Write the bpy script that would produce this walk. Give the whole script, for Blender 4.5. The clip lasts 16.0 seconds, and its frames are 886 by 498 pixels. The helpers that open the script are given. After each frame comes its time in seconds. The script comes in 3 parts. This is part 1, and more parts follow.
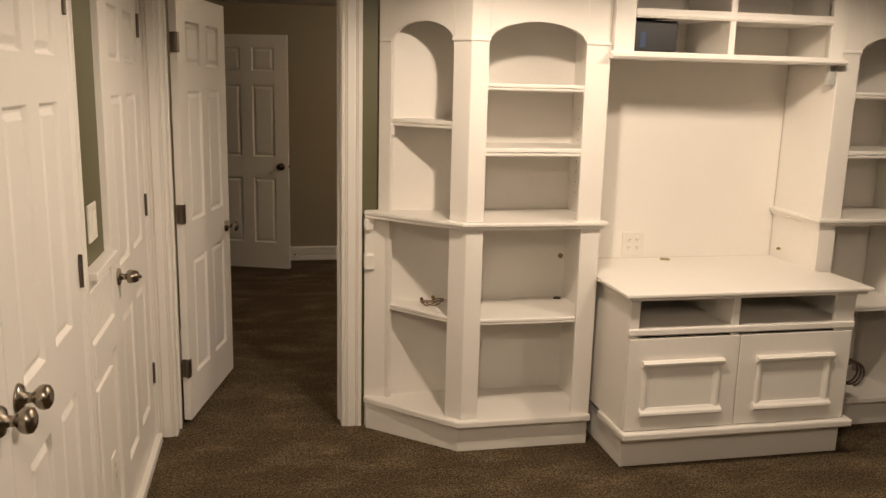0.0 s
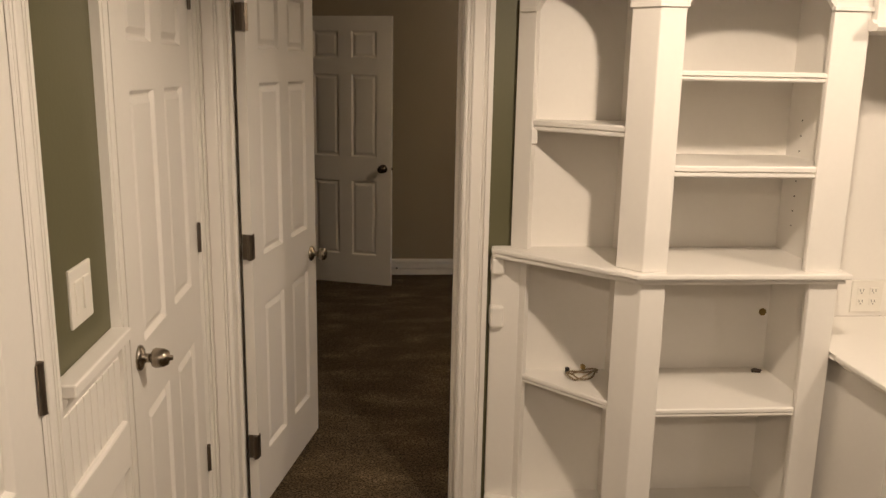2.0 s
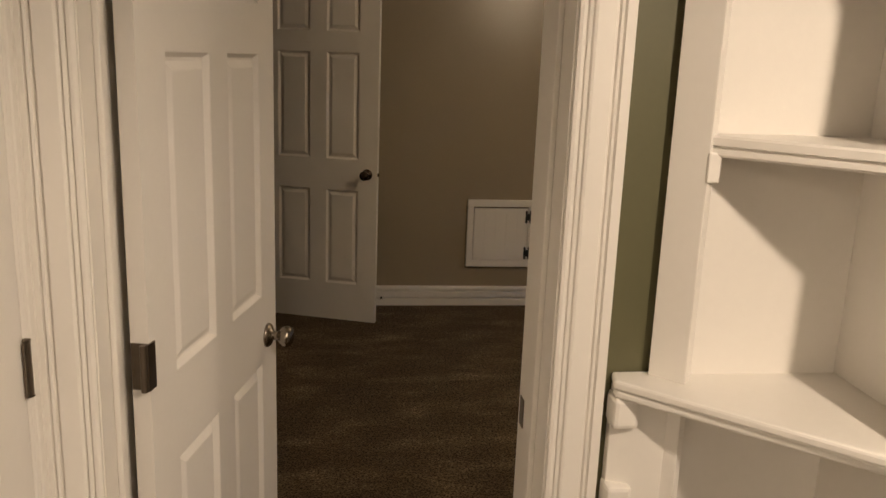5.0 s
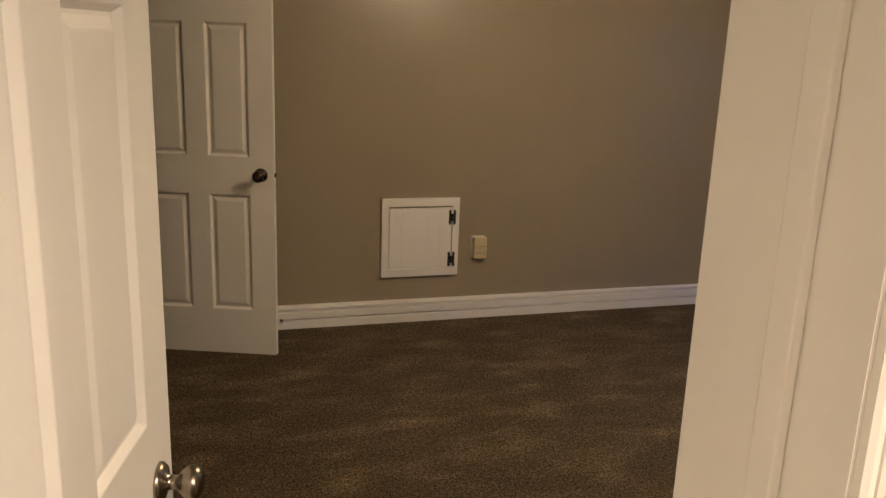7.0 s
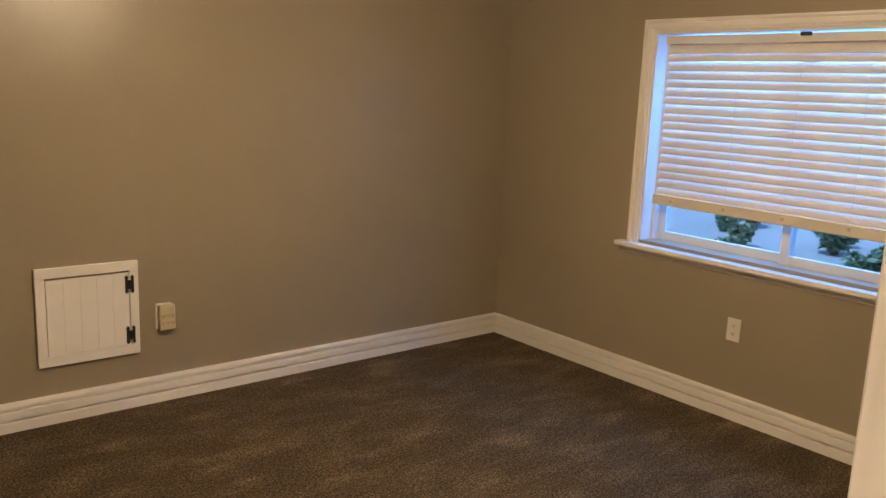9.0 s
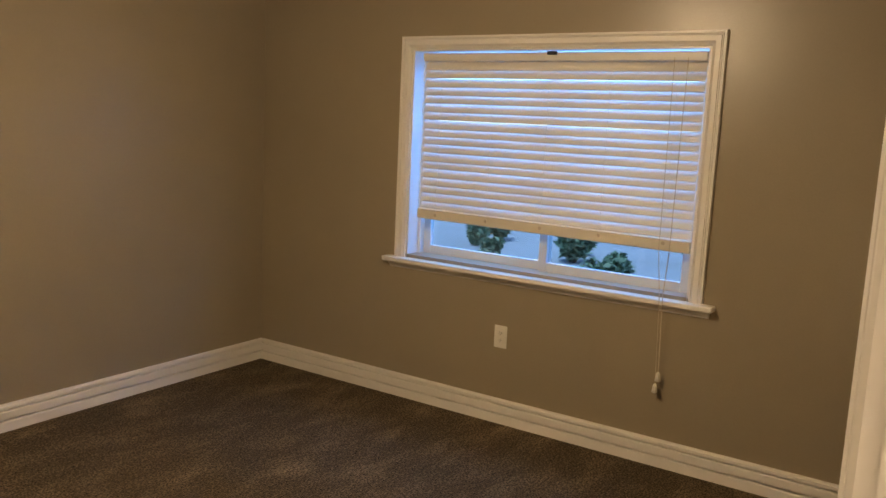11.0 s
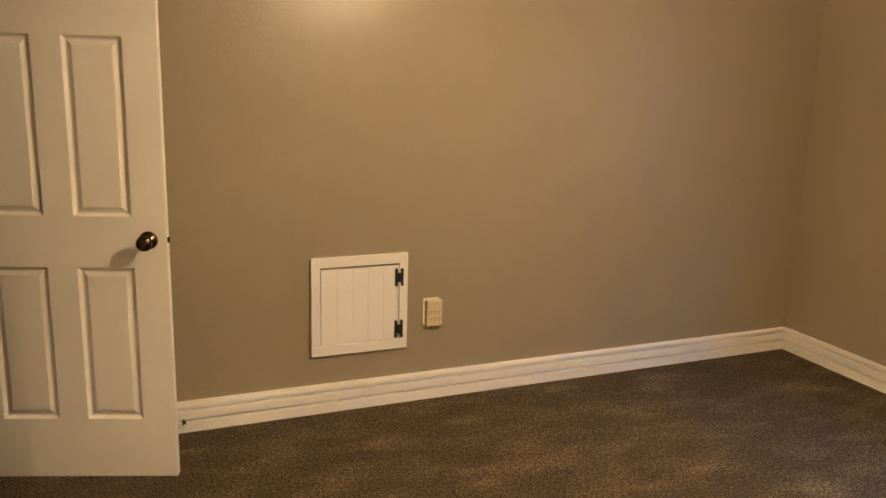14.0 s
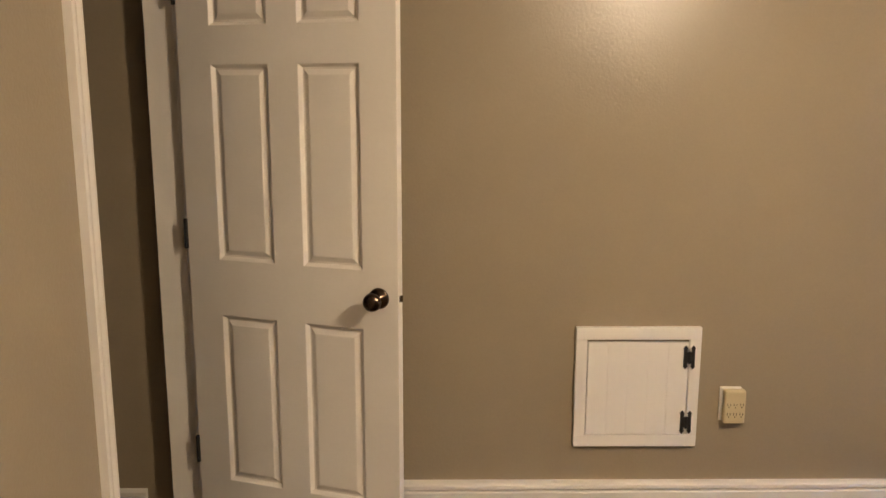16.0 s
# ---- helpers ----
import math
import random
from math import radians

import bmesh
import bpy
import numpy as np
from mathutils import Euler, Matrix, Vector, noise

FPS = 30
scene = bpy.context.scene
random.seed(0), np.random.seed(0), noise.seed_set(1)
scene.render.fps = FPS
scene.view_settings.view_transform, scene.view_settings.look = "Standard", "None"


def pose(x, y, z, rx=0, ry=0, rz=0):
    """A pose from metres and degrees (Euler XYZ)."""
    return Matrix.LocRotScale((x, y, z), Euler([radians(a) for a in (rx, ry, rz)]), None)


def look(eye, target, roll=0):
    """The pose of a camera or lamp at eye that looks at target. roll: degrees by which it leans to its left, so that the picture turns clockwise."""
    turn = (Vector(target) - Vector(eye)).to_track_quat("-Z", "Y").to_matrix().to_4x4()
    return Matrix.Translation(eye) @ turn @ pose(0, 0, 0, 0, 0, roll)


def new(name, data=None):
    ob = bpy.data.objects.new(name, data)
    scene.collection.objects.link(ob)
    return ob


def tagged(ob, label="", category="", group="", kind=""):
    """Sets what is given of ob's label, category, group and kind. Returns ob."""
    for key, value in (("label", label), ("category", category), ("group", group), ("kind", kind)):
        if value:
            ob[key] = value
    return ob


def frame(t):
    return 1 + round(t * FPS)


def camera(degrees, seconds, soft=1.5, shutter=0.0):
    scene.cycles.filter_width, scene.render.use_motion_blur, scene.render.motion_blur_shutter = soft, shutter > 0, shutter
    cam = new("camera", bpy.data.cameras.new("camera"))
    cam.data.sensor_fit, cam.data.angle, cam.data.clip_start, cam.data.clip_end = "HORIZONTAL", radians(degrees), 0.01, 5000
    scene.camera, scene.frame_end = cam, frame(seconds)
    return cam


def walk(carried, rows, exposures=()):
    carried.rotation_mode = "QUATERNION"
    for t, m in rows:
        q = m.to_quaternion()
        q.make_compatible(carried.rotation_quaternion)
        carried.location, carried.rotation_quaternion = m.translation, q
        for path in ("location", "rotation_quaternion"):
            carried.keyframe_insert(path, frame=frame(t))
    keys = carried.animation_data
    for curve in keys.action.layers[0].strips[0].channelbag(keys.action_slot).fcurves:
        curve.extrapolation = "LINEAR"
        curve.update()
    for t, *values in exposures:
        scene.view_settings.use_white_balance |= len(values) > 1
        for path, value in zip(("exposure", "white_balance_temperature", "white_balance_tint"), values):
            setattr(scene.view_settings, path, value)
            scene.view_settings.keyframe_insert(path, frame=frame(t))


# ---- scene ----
cam = camera(56.7, 16.0)
PATH = [
    (0, (0.457, 0.242, 1.671), (0.863, 2.159, 1.274), 1.4),
    (0.5, (0.475, 0.495, 1.663), (0.724, 2.436, 1.252), 1.2),
    (1, (0.429, 0.79, 1.676), (0.64, 2.734, 1.257), 0.6),
    (1.5, (0.44, 1.074, 1.65), (0.627, 3.021, 1.234), 1.0),
    (2, (0.486, 1.331, 1.663), (0.65, 3.278, 1.235), 1.1),
    (2.5, (0.434, 1.605, 1.654), (0.597, 3.549, 1.213), 0.9),
    (3, (0.369, 1.859, 1.637), (0.532, 3.804, 1.199), 1.0),
    (3.5, (0.374, 2.092, 1.63), (0.548, 4.035, 1.188), 1.2),
    (4, (0.406, 2.311, 1.628), (0.598, 4.251, 1.182), 1.5),
    (6.5, (0.347, 3.364, 1.596), (0.781, 5.254, 1.108), 2.4),
    (7, (0.297, 3.591, 1.575), (0.843, 5.45, 1.08), 2.1),
    (7.5, (0.291, 3.754, 1.514), (0.963, 5.574, 1.031), 2.1),
    (8, (0.354, 3.909, 1.538), (1.135, 5.679, 1.03), 2.4),
    (8.5, (0.375, 4.003, 1.538), (1.346, 5.687, 1.069), 2.9),
    (9, (0.388, 4.138, 1.563), (1.634, 5.656, 1.177), 2.4),
    (9.5, (0.412, 4.203, 1.542), (1.862, 5.544, 1.23), 2.1),
    (10, (0.4, 4.24, 1.505), (2.011, 5.391, 1.229), 2.3),
    (10.2, (0.408, 4.246, 1.519), (2.065, 5.33, 1.235), 2.4),
    (12.5, (0.41, 4.28, 1.51), (1.88, 5.566, 1.08), 3.6),
    (13, (0.415, 4.271, 1.52), (1.58, 5.834, 1.074), 3.2),
    (13.5, (0.433, 4.365, 1.532), (1.344, 6.087, 1.081), 2.4),
    (14, (0.413, 4.54, 1.562), (1.165, 6.339, 1.116), 1.6),
    (14.5, (0.406, 4.678, 1.537), (0.992, 6.539, 1.097), 0.5),
    (15, (0.531, 4.834, 1.525), (0.912, 6.752, 1.108), 0.4),
    (15.5, (0.647, 4.968, 1.538), (0.836, 6.918, 1.134), 0.5),
    (16, (0.715, 5.131, 1.526), (0.733, 7.096, 1.155), 0.1),
]
walk(cam, [(t, look(eye, target, roll)) for t, eye, target, roll in PATH],
     exposures=[(0, 2.07, 6350, 12), (2, 2.0, 6350, 12), (4, 2.1, 6350, 12), (6.5, 2.7, 6350, 11), (7, 3.05, 6400, 11), (7.5, 3.5, 6450, 11), (8.5, 3.8, 6650, 11), (9, 3.55, 6750, 12), (10, 3.25, 6850, 11),
                (12.5, 3.5, 8100, 11), (13, 3.65, 8400, 12), (13.5, 3.9, 8100, 13), (14, 4.0, 7600, 13), (14.5, 4.05, 6900, 13), (15, 4.05, 6400, 13), (16, 4.0, 6250, 13)])

# ---- world, lights ----
WALL_Y0, WALL_Y1 = 4.06, 4.285         # wall between the two rooms
BED_X0, BED_X1, BED_Y1 = -0.115, 3.99, 7.957
FAM_X0, FAM_X1, FAM_Y0 = -0.10, 5.6, -2.6
CEIL = 2.32

world = bpy.data.worlds.new("dusk_sky")
scene.world = world
world.use_nodes = True
wn = world.node_tree.nodes
sky = wn.new("ShaderNodeTexSky")
sky.sky_type, sky.sun_disc = "NISHITA", False
sky.ozone_density, sky.dust_density = 8.0, 0.2
sky.sun_elevation, sky.sun_rotation = radians(18), radians(200)
world.node_tree.links.new(sky.outputs[0], wn["Background"].inputs[0])
wn["Background"].inputs[1].default_value = 0.05

sun_data = bpy.data.lights.new("sun", "SUN")
sun_data.energy, sun_data.angle, sun_data.color = 0.5, radians(20), (0.45, 0.7, 1.0)
new("sun", sun_data).matrix_world = look((0, 0, 20), (6, -3, 0))

WARM = (1.0, 0.795, 0.585)
WARMER = (1.0, 0.77, 0.515)


def lamp_light(x, y, z, watts, radius, spread=180, color=WARM):
    d = bpy.data.lights.new("lamp_light", "SPOT" if spread < 180 else "POINT")
    d.energy, d.color, d.shadow_soft_size = watts, color, radius
    ob = new("lamp_light", d)
    if spread < 180:
        d.spot_size, d.spot_blend = radians(spread), 0.38
    ob.matrix_world = pose(x, y, z)
    return ob


# first two follow the wall unit's shadows; last two are added, unseen fill lamps
FAMILY_LIGHTS = [(1.27, 2.66, 19), (2.5, 2.80, 11), (0.42, 0.5, 15.5), (3.2, -0.2, 13)]
for lx, ly, lw in FAMILY_LIGHTS:
    lamp_light(lx, ly, CEIL - 0.035, lw, 0.04, 170)
BED_LIGHT = (1.85, 5.98)
lamp_light(*BED_LIGHT, CEIL - 0.16, 5.2, 0.08, color=WARMER)

# area lamp just outside the head of the window, for the sky's light
wd = bpy.data.lights.new("window_skylight", "AREA")
wd.shape, wd.size, wd.size_y, wd.energy, wd.color = "RECTANGLE", 1.6, 0.7, 3.5, (0.08, 0.34, 1.0)
new("window_skylight", wd).matrix_world = look((4.5, 6.08, 1.72), (4.03, 6.08, 0.85))


# ---- materials ----
def material(name, color, rough=0.5, metal=0.0, grain=40.0, vary=0.12, bump=0.1, blotch=3.0, blotchy=0.1, spec=0.5, dist=0.002):
    m = bpy.data.materials.new(name)
    m.use_nodes = True
    nt = m.node_tree
    b = nt.nodes["Principled BSDF"]
    b.inputs["Roughness"].default_value, b.inputs["Metallic"].default_value = rough, metal
    b.inputs["Specular IOR Level"].default_value = spec
    tc = nt.nodes.new("ShaderNodeTexCoord")
    fine, coarse = nt.nodes.new("ShaderNodeTexNoise"), nt.nodes.new("ShaderNodeTexNoise")
    fine.inputs["Scale"].default_value, coarse.inputs["Scale"].default_value = grain, blotch
    fine.inputs["Detail"].default_value, coarse.inputs["Detail"].default_value = 6, 4
    for n in (fine, coarse):
        nt.links.new(tc.outputs["Object"], n.inputs["Vector"])
    add = nt.nodes.new("ShaderNodeMath")
    add.operation = "MULTIPLY_ADD"
    nt.links.new(fine.outputs["Fac"], add.inputs[0])
    add.inputs[1].default_value, add.inputs[2].default_value = 2 * vary, 1 - vary
    add2 = nt.nodes.new("ShaderNodeMath")
    add2.operation = "MULTIPLY_ADD"
    nt.links.new(coarse.outputs["Fac"], add2.inputs[0])
    add2.inputs[1].default_value, add2.inputs[2].default_value = 2 * blotchy, -blotchy
    tot = nt.nodes.new("ShaderNodeMath")
    nt.links.new(add.outputs[0], tot.inputs[0])
    nt.links.new(add2.outputs[0], tot.inputs[1])
    mix = nt.nodes.new("ShaderNodeVectorMath")
    mix.operation = "SCALE"
    mix.inputs[0].default_value = color
    nt.links.new(tot.outputs[0], mix.inputs["Scale"])
    nt.links.new(mix.outputs[0], b.inputs["Base Color"])
    if bump:
        bp = nt.nodes.new("ShaderNodeBump")
        bp.inputs["Strength"].default_value, bp.inputs["Distance"].default_value = bump, dist
        nt.links.new(fine.outputs["Fac"], bp.inputs["Height"])
        nt.links.new(bp.outputs[0], b.inputs["Normal"])
    return m


WHITE = material("white_satin_paint", (0.84, 0.81, 0.76), 0.38, grain=60, vary=0.02, bump=0.06, blotchy=0.03)
DOORWHITE = material("white_door_paint", (0.82, 0.79, 0.745), 0.42, grain=90, vary=0.02, bump=0.1, blotchy=0.03)
TAUPE = material("taupe_wall_paint", (0.33, 0.277, 0.197), 0.31, grain=110, vary=0.05, bump=0.3, blotchy=0.05, spec=0.55)
GREEN = material("olive_green_wall_paint", (0.118, 0.112, 0.058), 0.5, grain=70, vary=0.04, bump=0.15, blotchy=0.06)
CEILING = material("flat_ceiling_paint", (0.62, 0.59, 0.54), 0.8, grain=60, vary=0.04, bump=0.4)
BRONZE = material("aged_bronze", (0.09, 0.065, 0.05), 0.25, 1.0, vary=0.2)
NICKEL = material("antique_pewter", (0.30, 0.26, 0.21), 0.27, 1.0, vary=0.15)
HINGE = material("dull_hinge_steel", (0.20, 0.165, 0.13), 0.42, 1.0, vary=0.2)
BLACKIRON = material("black_iron", (0.012, 0.012, 0.013), 0.5, vary=0.2)
BEIGE = material("beige_plastic", (0.62, 0.53, 0.33), 0.4, vary=0.03)
PLASTIC = material("white_plastic", (0.80, 0.77, 0.70), 0.35, vary=0.02)
DARK = material("dark_slot", (0.02, 0.018, 0.016), 0.7)
BLACKBOX = material("black_electronics", (0.008, 0.008, 0.01), 0.45)
BLUE = material("blue_sticker", (0.015, 0.04, 0.10), 0.5)
CABLE = material("brown_cable", (0.07, 0.045, 0.03), 0.5)
TANWIRE = material("tan_wire", (0.22, 0.16, 0.09), 0.5)
BRASS = material("tarnished_brass", (0.35, 0.25, 0.10), 0.35, 1.0)
SLAT = material("white_blind_slat", (0.78, 0.75, 0.70), 0.4, vary=0.02, bump=0.03)
RAILMAT = material("cream_bottom_rail", (0.72, 0.66, 0.53), 0.45, vary=0.03)
CORD = material("pale_cord", (0.55, 0.47, 0.36), 0.7)
VINYL = material("white_vinyl", (0.74, 0.78, 0.82), 0.35, vary=0.02)
SHADED_GREY = material("shaded_grey", (0.5, 0.5, 0.48), 0.7)
LEAF = material("shrub_leaf", (0.12, 0.20, 0.12), 0.6, vary=0.3)
TWIG = material("shrub_stem", (0.09, 0.06, 0.04), 0.8)
LAWN = material("grey_gravel_ground", (0.27, 0.30, 0.33), 0.9, grain=20, vary=0.4, blotch=0.7, blotchy=0.3)


def carpet_material():
    m = material("brown_cut_pile_carpet", (0.113, 0.082, 0.046), 0.95, grain=150, vary=0.0, bump=1.0, blotch=5.0, blotchy=0.16, spec=0.1, dist=0.02)
    nt = m.node_tree
    b = nt.nodes["Principled BSDF"]
    b.inputs["Sheen Weight"].default_value = 0.1
    b.inputs["Sheen Roughness"].default_value = 0.5
    b.inputs["Sheen Tint"].default_value = (0.6, 0.5, 0.4, 1)
    tc = nt.nodes.new("ShaderNodeTexCoord")

    def factor(scale, lo, hi, a, z, stretch=(1, 1, 1), turn=0):
        mp, st, rm = nt.nodes.new("ShaderNodeMapping"), nt.nodes.new("ShaderNodeTexNoise"), nt.nodes.new("ShaderNodeMapRange")
        mp.inputs["Rotation"].default_value, mp.inputs["Scale"].default_value = (0, 0, radians(turn)), stretch
        st.inputs["Scale"].default_value, st.inputs["Detail"].default_value = scale, 3
        rm.inputs[1].default_value, rm.inputs[2].default_value, rm.inputs[3].default_value, rm.inputs[4].default_value = lo, hi, a, z
        nt.links.new(tc.outputs["Object"], mp.inputs[0])
        nt.links.new(mp.outputs[0], st.inputs["Vector"])
        nt.links.new(st.outputs["Fac"], rm.inputs[0])
        old = b.inputs["Base Color"].links[0].from_socket
        sc = nt.nodes.new("ShaderNodeVectorMath")
        sc.operation = "SCALE"
        nt.links.new(old, sc.inputs[0])
        nt.links.new(rm.outputs[0], sc.inputs["Scale"])
        nt.links.new(sc.outputs[0], b.inputs["Base Color"])

    factor(115, 0.38, 0.62, 0.3, 1.85)                    # tufts
    factor(45, 0.35, 0.65, 0.75, 1.25)                     # clumps of pile
    factor(3.0, 0.46, 0.70, 0.88, 1.42, (1.0, 2.0, 1), -20)  # trodden, vacuumed streaks
    factor(3.2, 0.50, 0.68, 0.94, 1.35, (1.0, 2.2, 1), 35)   # brushed marks
    return m


CARPET = carpet_material()

GLASS = bpy.data.materials.new("window_glass")
GLASS.use_nodes = True
gb = GLASS.node_tree.nodes["Principled BSDF"]
gb.inputs["Transmission Weight"].default_value, gb.inputs["Roughness"].default_value, gb.inputs["IOR"].default_value = 1.0, 0.02, 1.45

LAMPGLASS = bpy.data.materials.new("lit_frosted_glass")
LAMPGLASS.use_nodes = True
lb = LAMPGLASS.node_tree.nodes["Principled BSDF"]
lb.inputs["Base Color"].default_value = (0.9, 0.85, 0.75, 1)
lb.inputs["Emission Color"].default_value = (1.0, 0.75, 0.45, 1)
lb.inputs["Emission Strength"].default_value = 5.0


# ---- mesh helpers ----
def box(bm, x0, x1, y0, y1, z0, z1, bevel=0.0):
    vs = [bm.verts.new((x, y, z)) for z in (z0, z1) for y in (y0, y1) for x in (x0, x1)]
    fs = [bm.faces.new([vs[i] for i in f]) for f in ((0, 2, 3, 1), (4, 5, 7, 6), (0, 1, 5, 4), (2, 6, 7, 3), (0, 4, 6, 2), (1, 3, 7, 5))]
    if bevel:
        es = list({e for f in fs for e in f.edges})
        bmesh.ops.bevel(bm, geom=es, offset=bevel, segments=2, affect="EDGES", profile=0.5)
    return bm


def prism(bm, pts, z0, z1, bevel=0.0):
    """An upright prism on a counter-clockwise outline of x, y."""
    lo = [bm.verts.new((x, y, z0)) for x, y in pts]
    hi = [bm.verts.new((x, y, z1)) for x, y in pts]
    n = len(pts)
    fs = [bm.faces.new(lo[::-1]), bm.faces.new(hi)]
    fs += [bm.faces.new((lo[i], lo[(i + 1) % n], hi[(i + 1) % n], hi[i])) for i in range(n)]
    if bevel:
        es = list({e for f in fs for e in f.edges})
        bmesh.ops.bevel(bm, geom=es, offset=bevel, segments=2, affect="EDGES", profile=0.5)
    return bm


def moulding(bm, profile, a, b, out, up, mitre=(0, 0)):
    """A profile of (out, up) steps drawn straight from a to b; mitre: how far each end runs on with out."""
    a, b, out, up = Vector(a), Vector(b), Vector(out), Vector(up)
    d = (b - a).normalized()
    ends = [[bm.verts.new(p + out * u + up * v + d * u * m) for u, v in profile] for p, m in ((a, -mitre[0]), (b, mitre[1]))]
    n = len(profile)
    for i in range(n):
        j = (i + 1) % n
        bm.faces.new((ends[0][i], ends[0][j], ends[1][j], ends[1][i]))
    bm.faces.new(ends[0][::-1])
    bm.faces.new(ends[1])
    return bm


def lathe(bm, profile, centre=(0, 0, 0), axis="y", steps=20):
    """A turned shape: (radius, along) steps about an axis."""
    rings = []
    for r, h in profile:
        ring = []
        for k in range(steps):
            c, s = r * math.cos(2 * math.pi * k / steps), r * math.sin(2 * math.pi * k / steps)
            p = {"y": (c, h, s), "z": (c, s, h), "x": (h, c, s)}[axis]
            ring.append(bm.verts.new(Vector(p) + Vector(centre)))
        rings.append(ring)
    for a, b in zip(rings, rings[1:]):
        for k in range(steps):
            bm.faces.new((a[k], a[(k + 1) % steps], b[(k + 1) % steps], b[k]))
    bm.faces.new(rings[0][::-1])
    bm.faces.new(rings[-1])
    return bm


def tube(bm, pts, r, steps=8):
    pts = [Vector(p) for p in pts]
    rings = []
    for i, p in enumerate(pts):
        d = (pts[min(i + 1, len(pts) - 1)] - pts[max(i - 1, 0)]).normalized()
        s = d.cross(Vector((0.31, 0.17, 0.94))).normalized()
        u = s.cross(d)
        rings.append([bm.verts.new(p + r * (math.cos(2 * math.pi * k / steps) * s + math.sin(2 * math.pi * k / steps) * u)) for k in range(steps)])
    for a, b in zip(rings, rings[1:]):
        for k in range(steps):
            bm.faces.new((a[k], a[(k + 1) % steps], b[(k + 1) % steps], b[k]))
    bm.faces.new(rings[0][::-1])
    bm.faces.new(rings[-1])
    return bm


def mesh_ob(name, bm, mat, smooth=False):
    bmesh.ops.recalc_face_normals(bm, faces=bm.faces)
    me = bpy.data.meshes.new(name)
    bm.to_mesh(me)
    bm.free()
    me.materials.append(mat)
    if smooth:
        for p in me.polygons:
            p.use_smooth = True
    return new(name, me)


def part(name, bm, mat, parent, label="", smooth=False):
    ob = mesh_ob(name, bm, mat, smooth)
    ob.parent = parent
    if label:
        tagged(ob, label)
    return ob


def thing(name, at, label, category, group="", kind=""):
    ob = new(name)
    ob.matrix_world = at
    return tagged(ob, label, category, group, kind)


def one(name, bm, mat, label, category, group="", kind="", smooth=False):
    return tagged(mesh_ob(name, bm, mat, smooth), label, category, group, kind)


B = bmesh.new


# ---- the large structure ----
def structure(name, boxes, mat, label, category):
    bm = B()
    for b in boxes:
        box(bm, *b)
    return one(name, bm, mat, label, category, kind="structure")


fl = structure("floor", [(-1.6, FAM_X1 + 0.2, FAM_Y0 - 0.2, BED_Y1 + 0.2, -0.12, 0.0)], CARPET, "brown cut-pile carpet with faint vacuum streaks", "carpet")
structure("ceiling", [(-1.6, FAM_X1 + 0.2, FAM_Y0 - 0.2, BED_Y1 + 0.2, CEIL, CEIL + 0.15)], CEILING, "flat off-white painted ceiling", "ceiling")

DW0, DW1, DH = 0.003, 0.773, 2.06      # bedroom doorway
# wall between the rooms: family side green, bedroom side taupe
ym = (WALL_Y0 + WALL_Y1) / 2
for nm, y0, y1, mat, xa, xb in (("wall_partition_family", WALL_Y0, ym, GREEN, FAM_X0, FAM_X1), ("wall_partition_bedroom", ym, WALL_Y1, TAUPE, BED_X0, BED_X1)):
    structure(nm, [(xa, DW0 - 0.018, y0, y1, 0, CEIL), (DW1 + 0.018, xb, y0, y1, 0, CEIL), (DW0 - 0.018, DW1 + 0.018, y0, y1, DH + 0.018, CEIL)], mat,
              "olive green painted wall with doorway" if mat is GREEN else "taupe painted wall with doorway", "wall")
structure("wall_bedroom_far", [(BED_X0 - 1.4, BED_X1 + 0.16, BED_Y1, BED_Y1 + 0.14, 0, CEIL)], TAUPE, "satin taupe painted wall with lamp sheen", "wall")
FD0, FD1 = 7.12, 7.815                # doorway in the bedroom's left wall
structure("wall_bedroom_left", [(BED_X0 - 0.09, BED_X0, ym, FD0 - 0.018, 0, CEIL), (BED_X0 - 0.09, BED_X0, FD1 + 0.018, BED_Y1, 0, CEIL), (BED_X0 - 0.09, BED_X0, FD0 - 0.018, FD1 + 0.018, DH + 0.018, CEIL)], TAUPE, "taupe painted wall with white-cased doorway", "wall")
WY0, WY1, WZ0, WZ1 = 5.305, 6.862, 0.80, 1.89
structure("wall_bedroom_window", [(BED_X1, BED_X1 + 0.16, ym, WY0, 0, CEIL), (BED_X1, BED_X1 + 0.16, WY1, BED_Y1, 0, CEIL), (BED_X1, BED_X1 + 0.16, WY0, WY1, 0, WZ0), (BED_X1, BED_X1 + 0.16, WY0, WY1, WZ1, CEIL)], TAUPE, "taupe painted wall with a window opening", "wall")
for wb in [(-1.5, -1.4, 6.0, BED_Y1, 0, CEIL), (-1.4, BED_X0 - 0.09, 7.895, BED_Y1, 0, CEIL), (-1.4, BED_X0 - 0.09, 6.0, 6.1, 0, CEIL)]:
    structure("wall_closet", [wb], TAUPE, "taupe painted closet walls behind an open door", "wall")

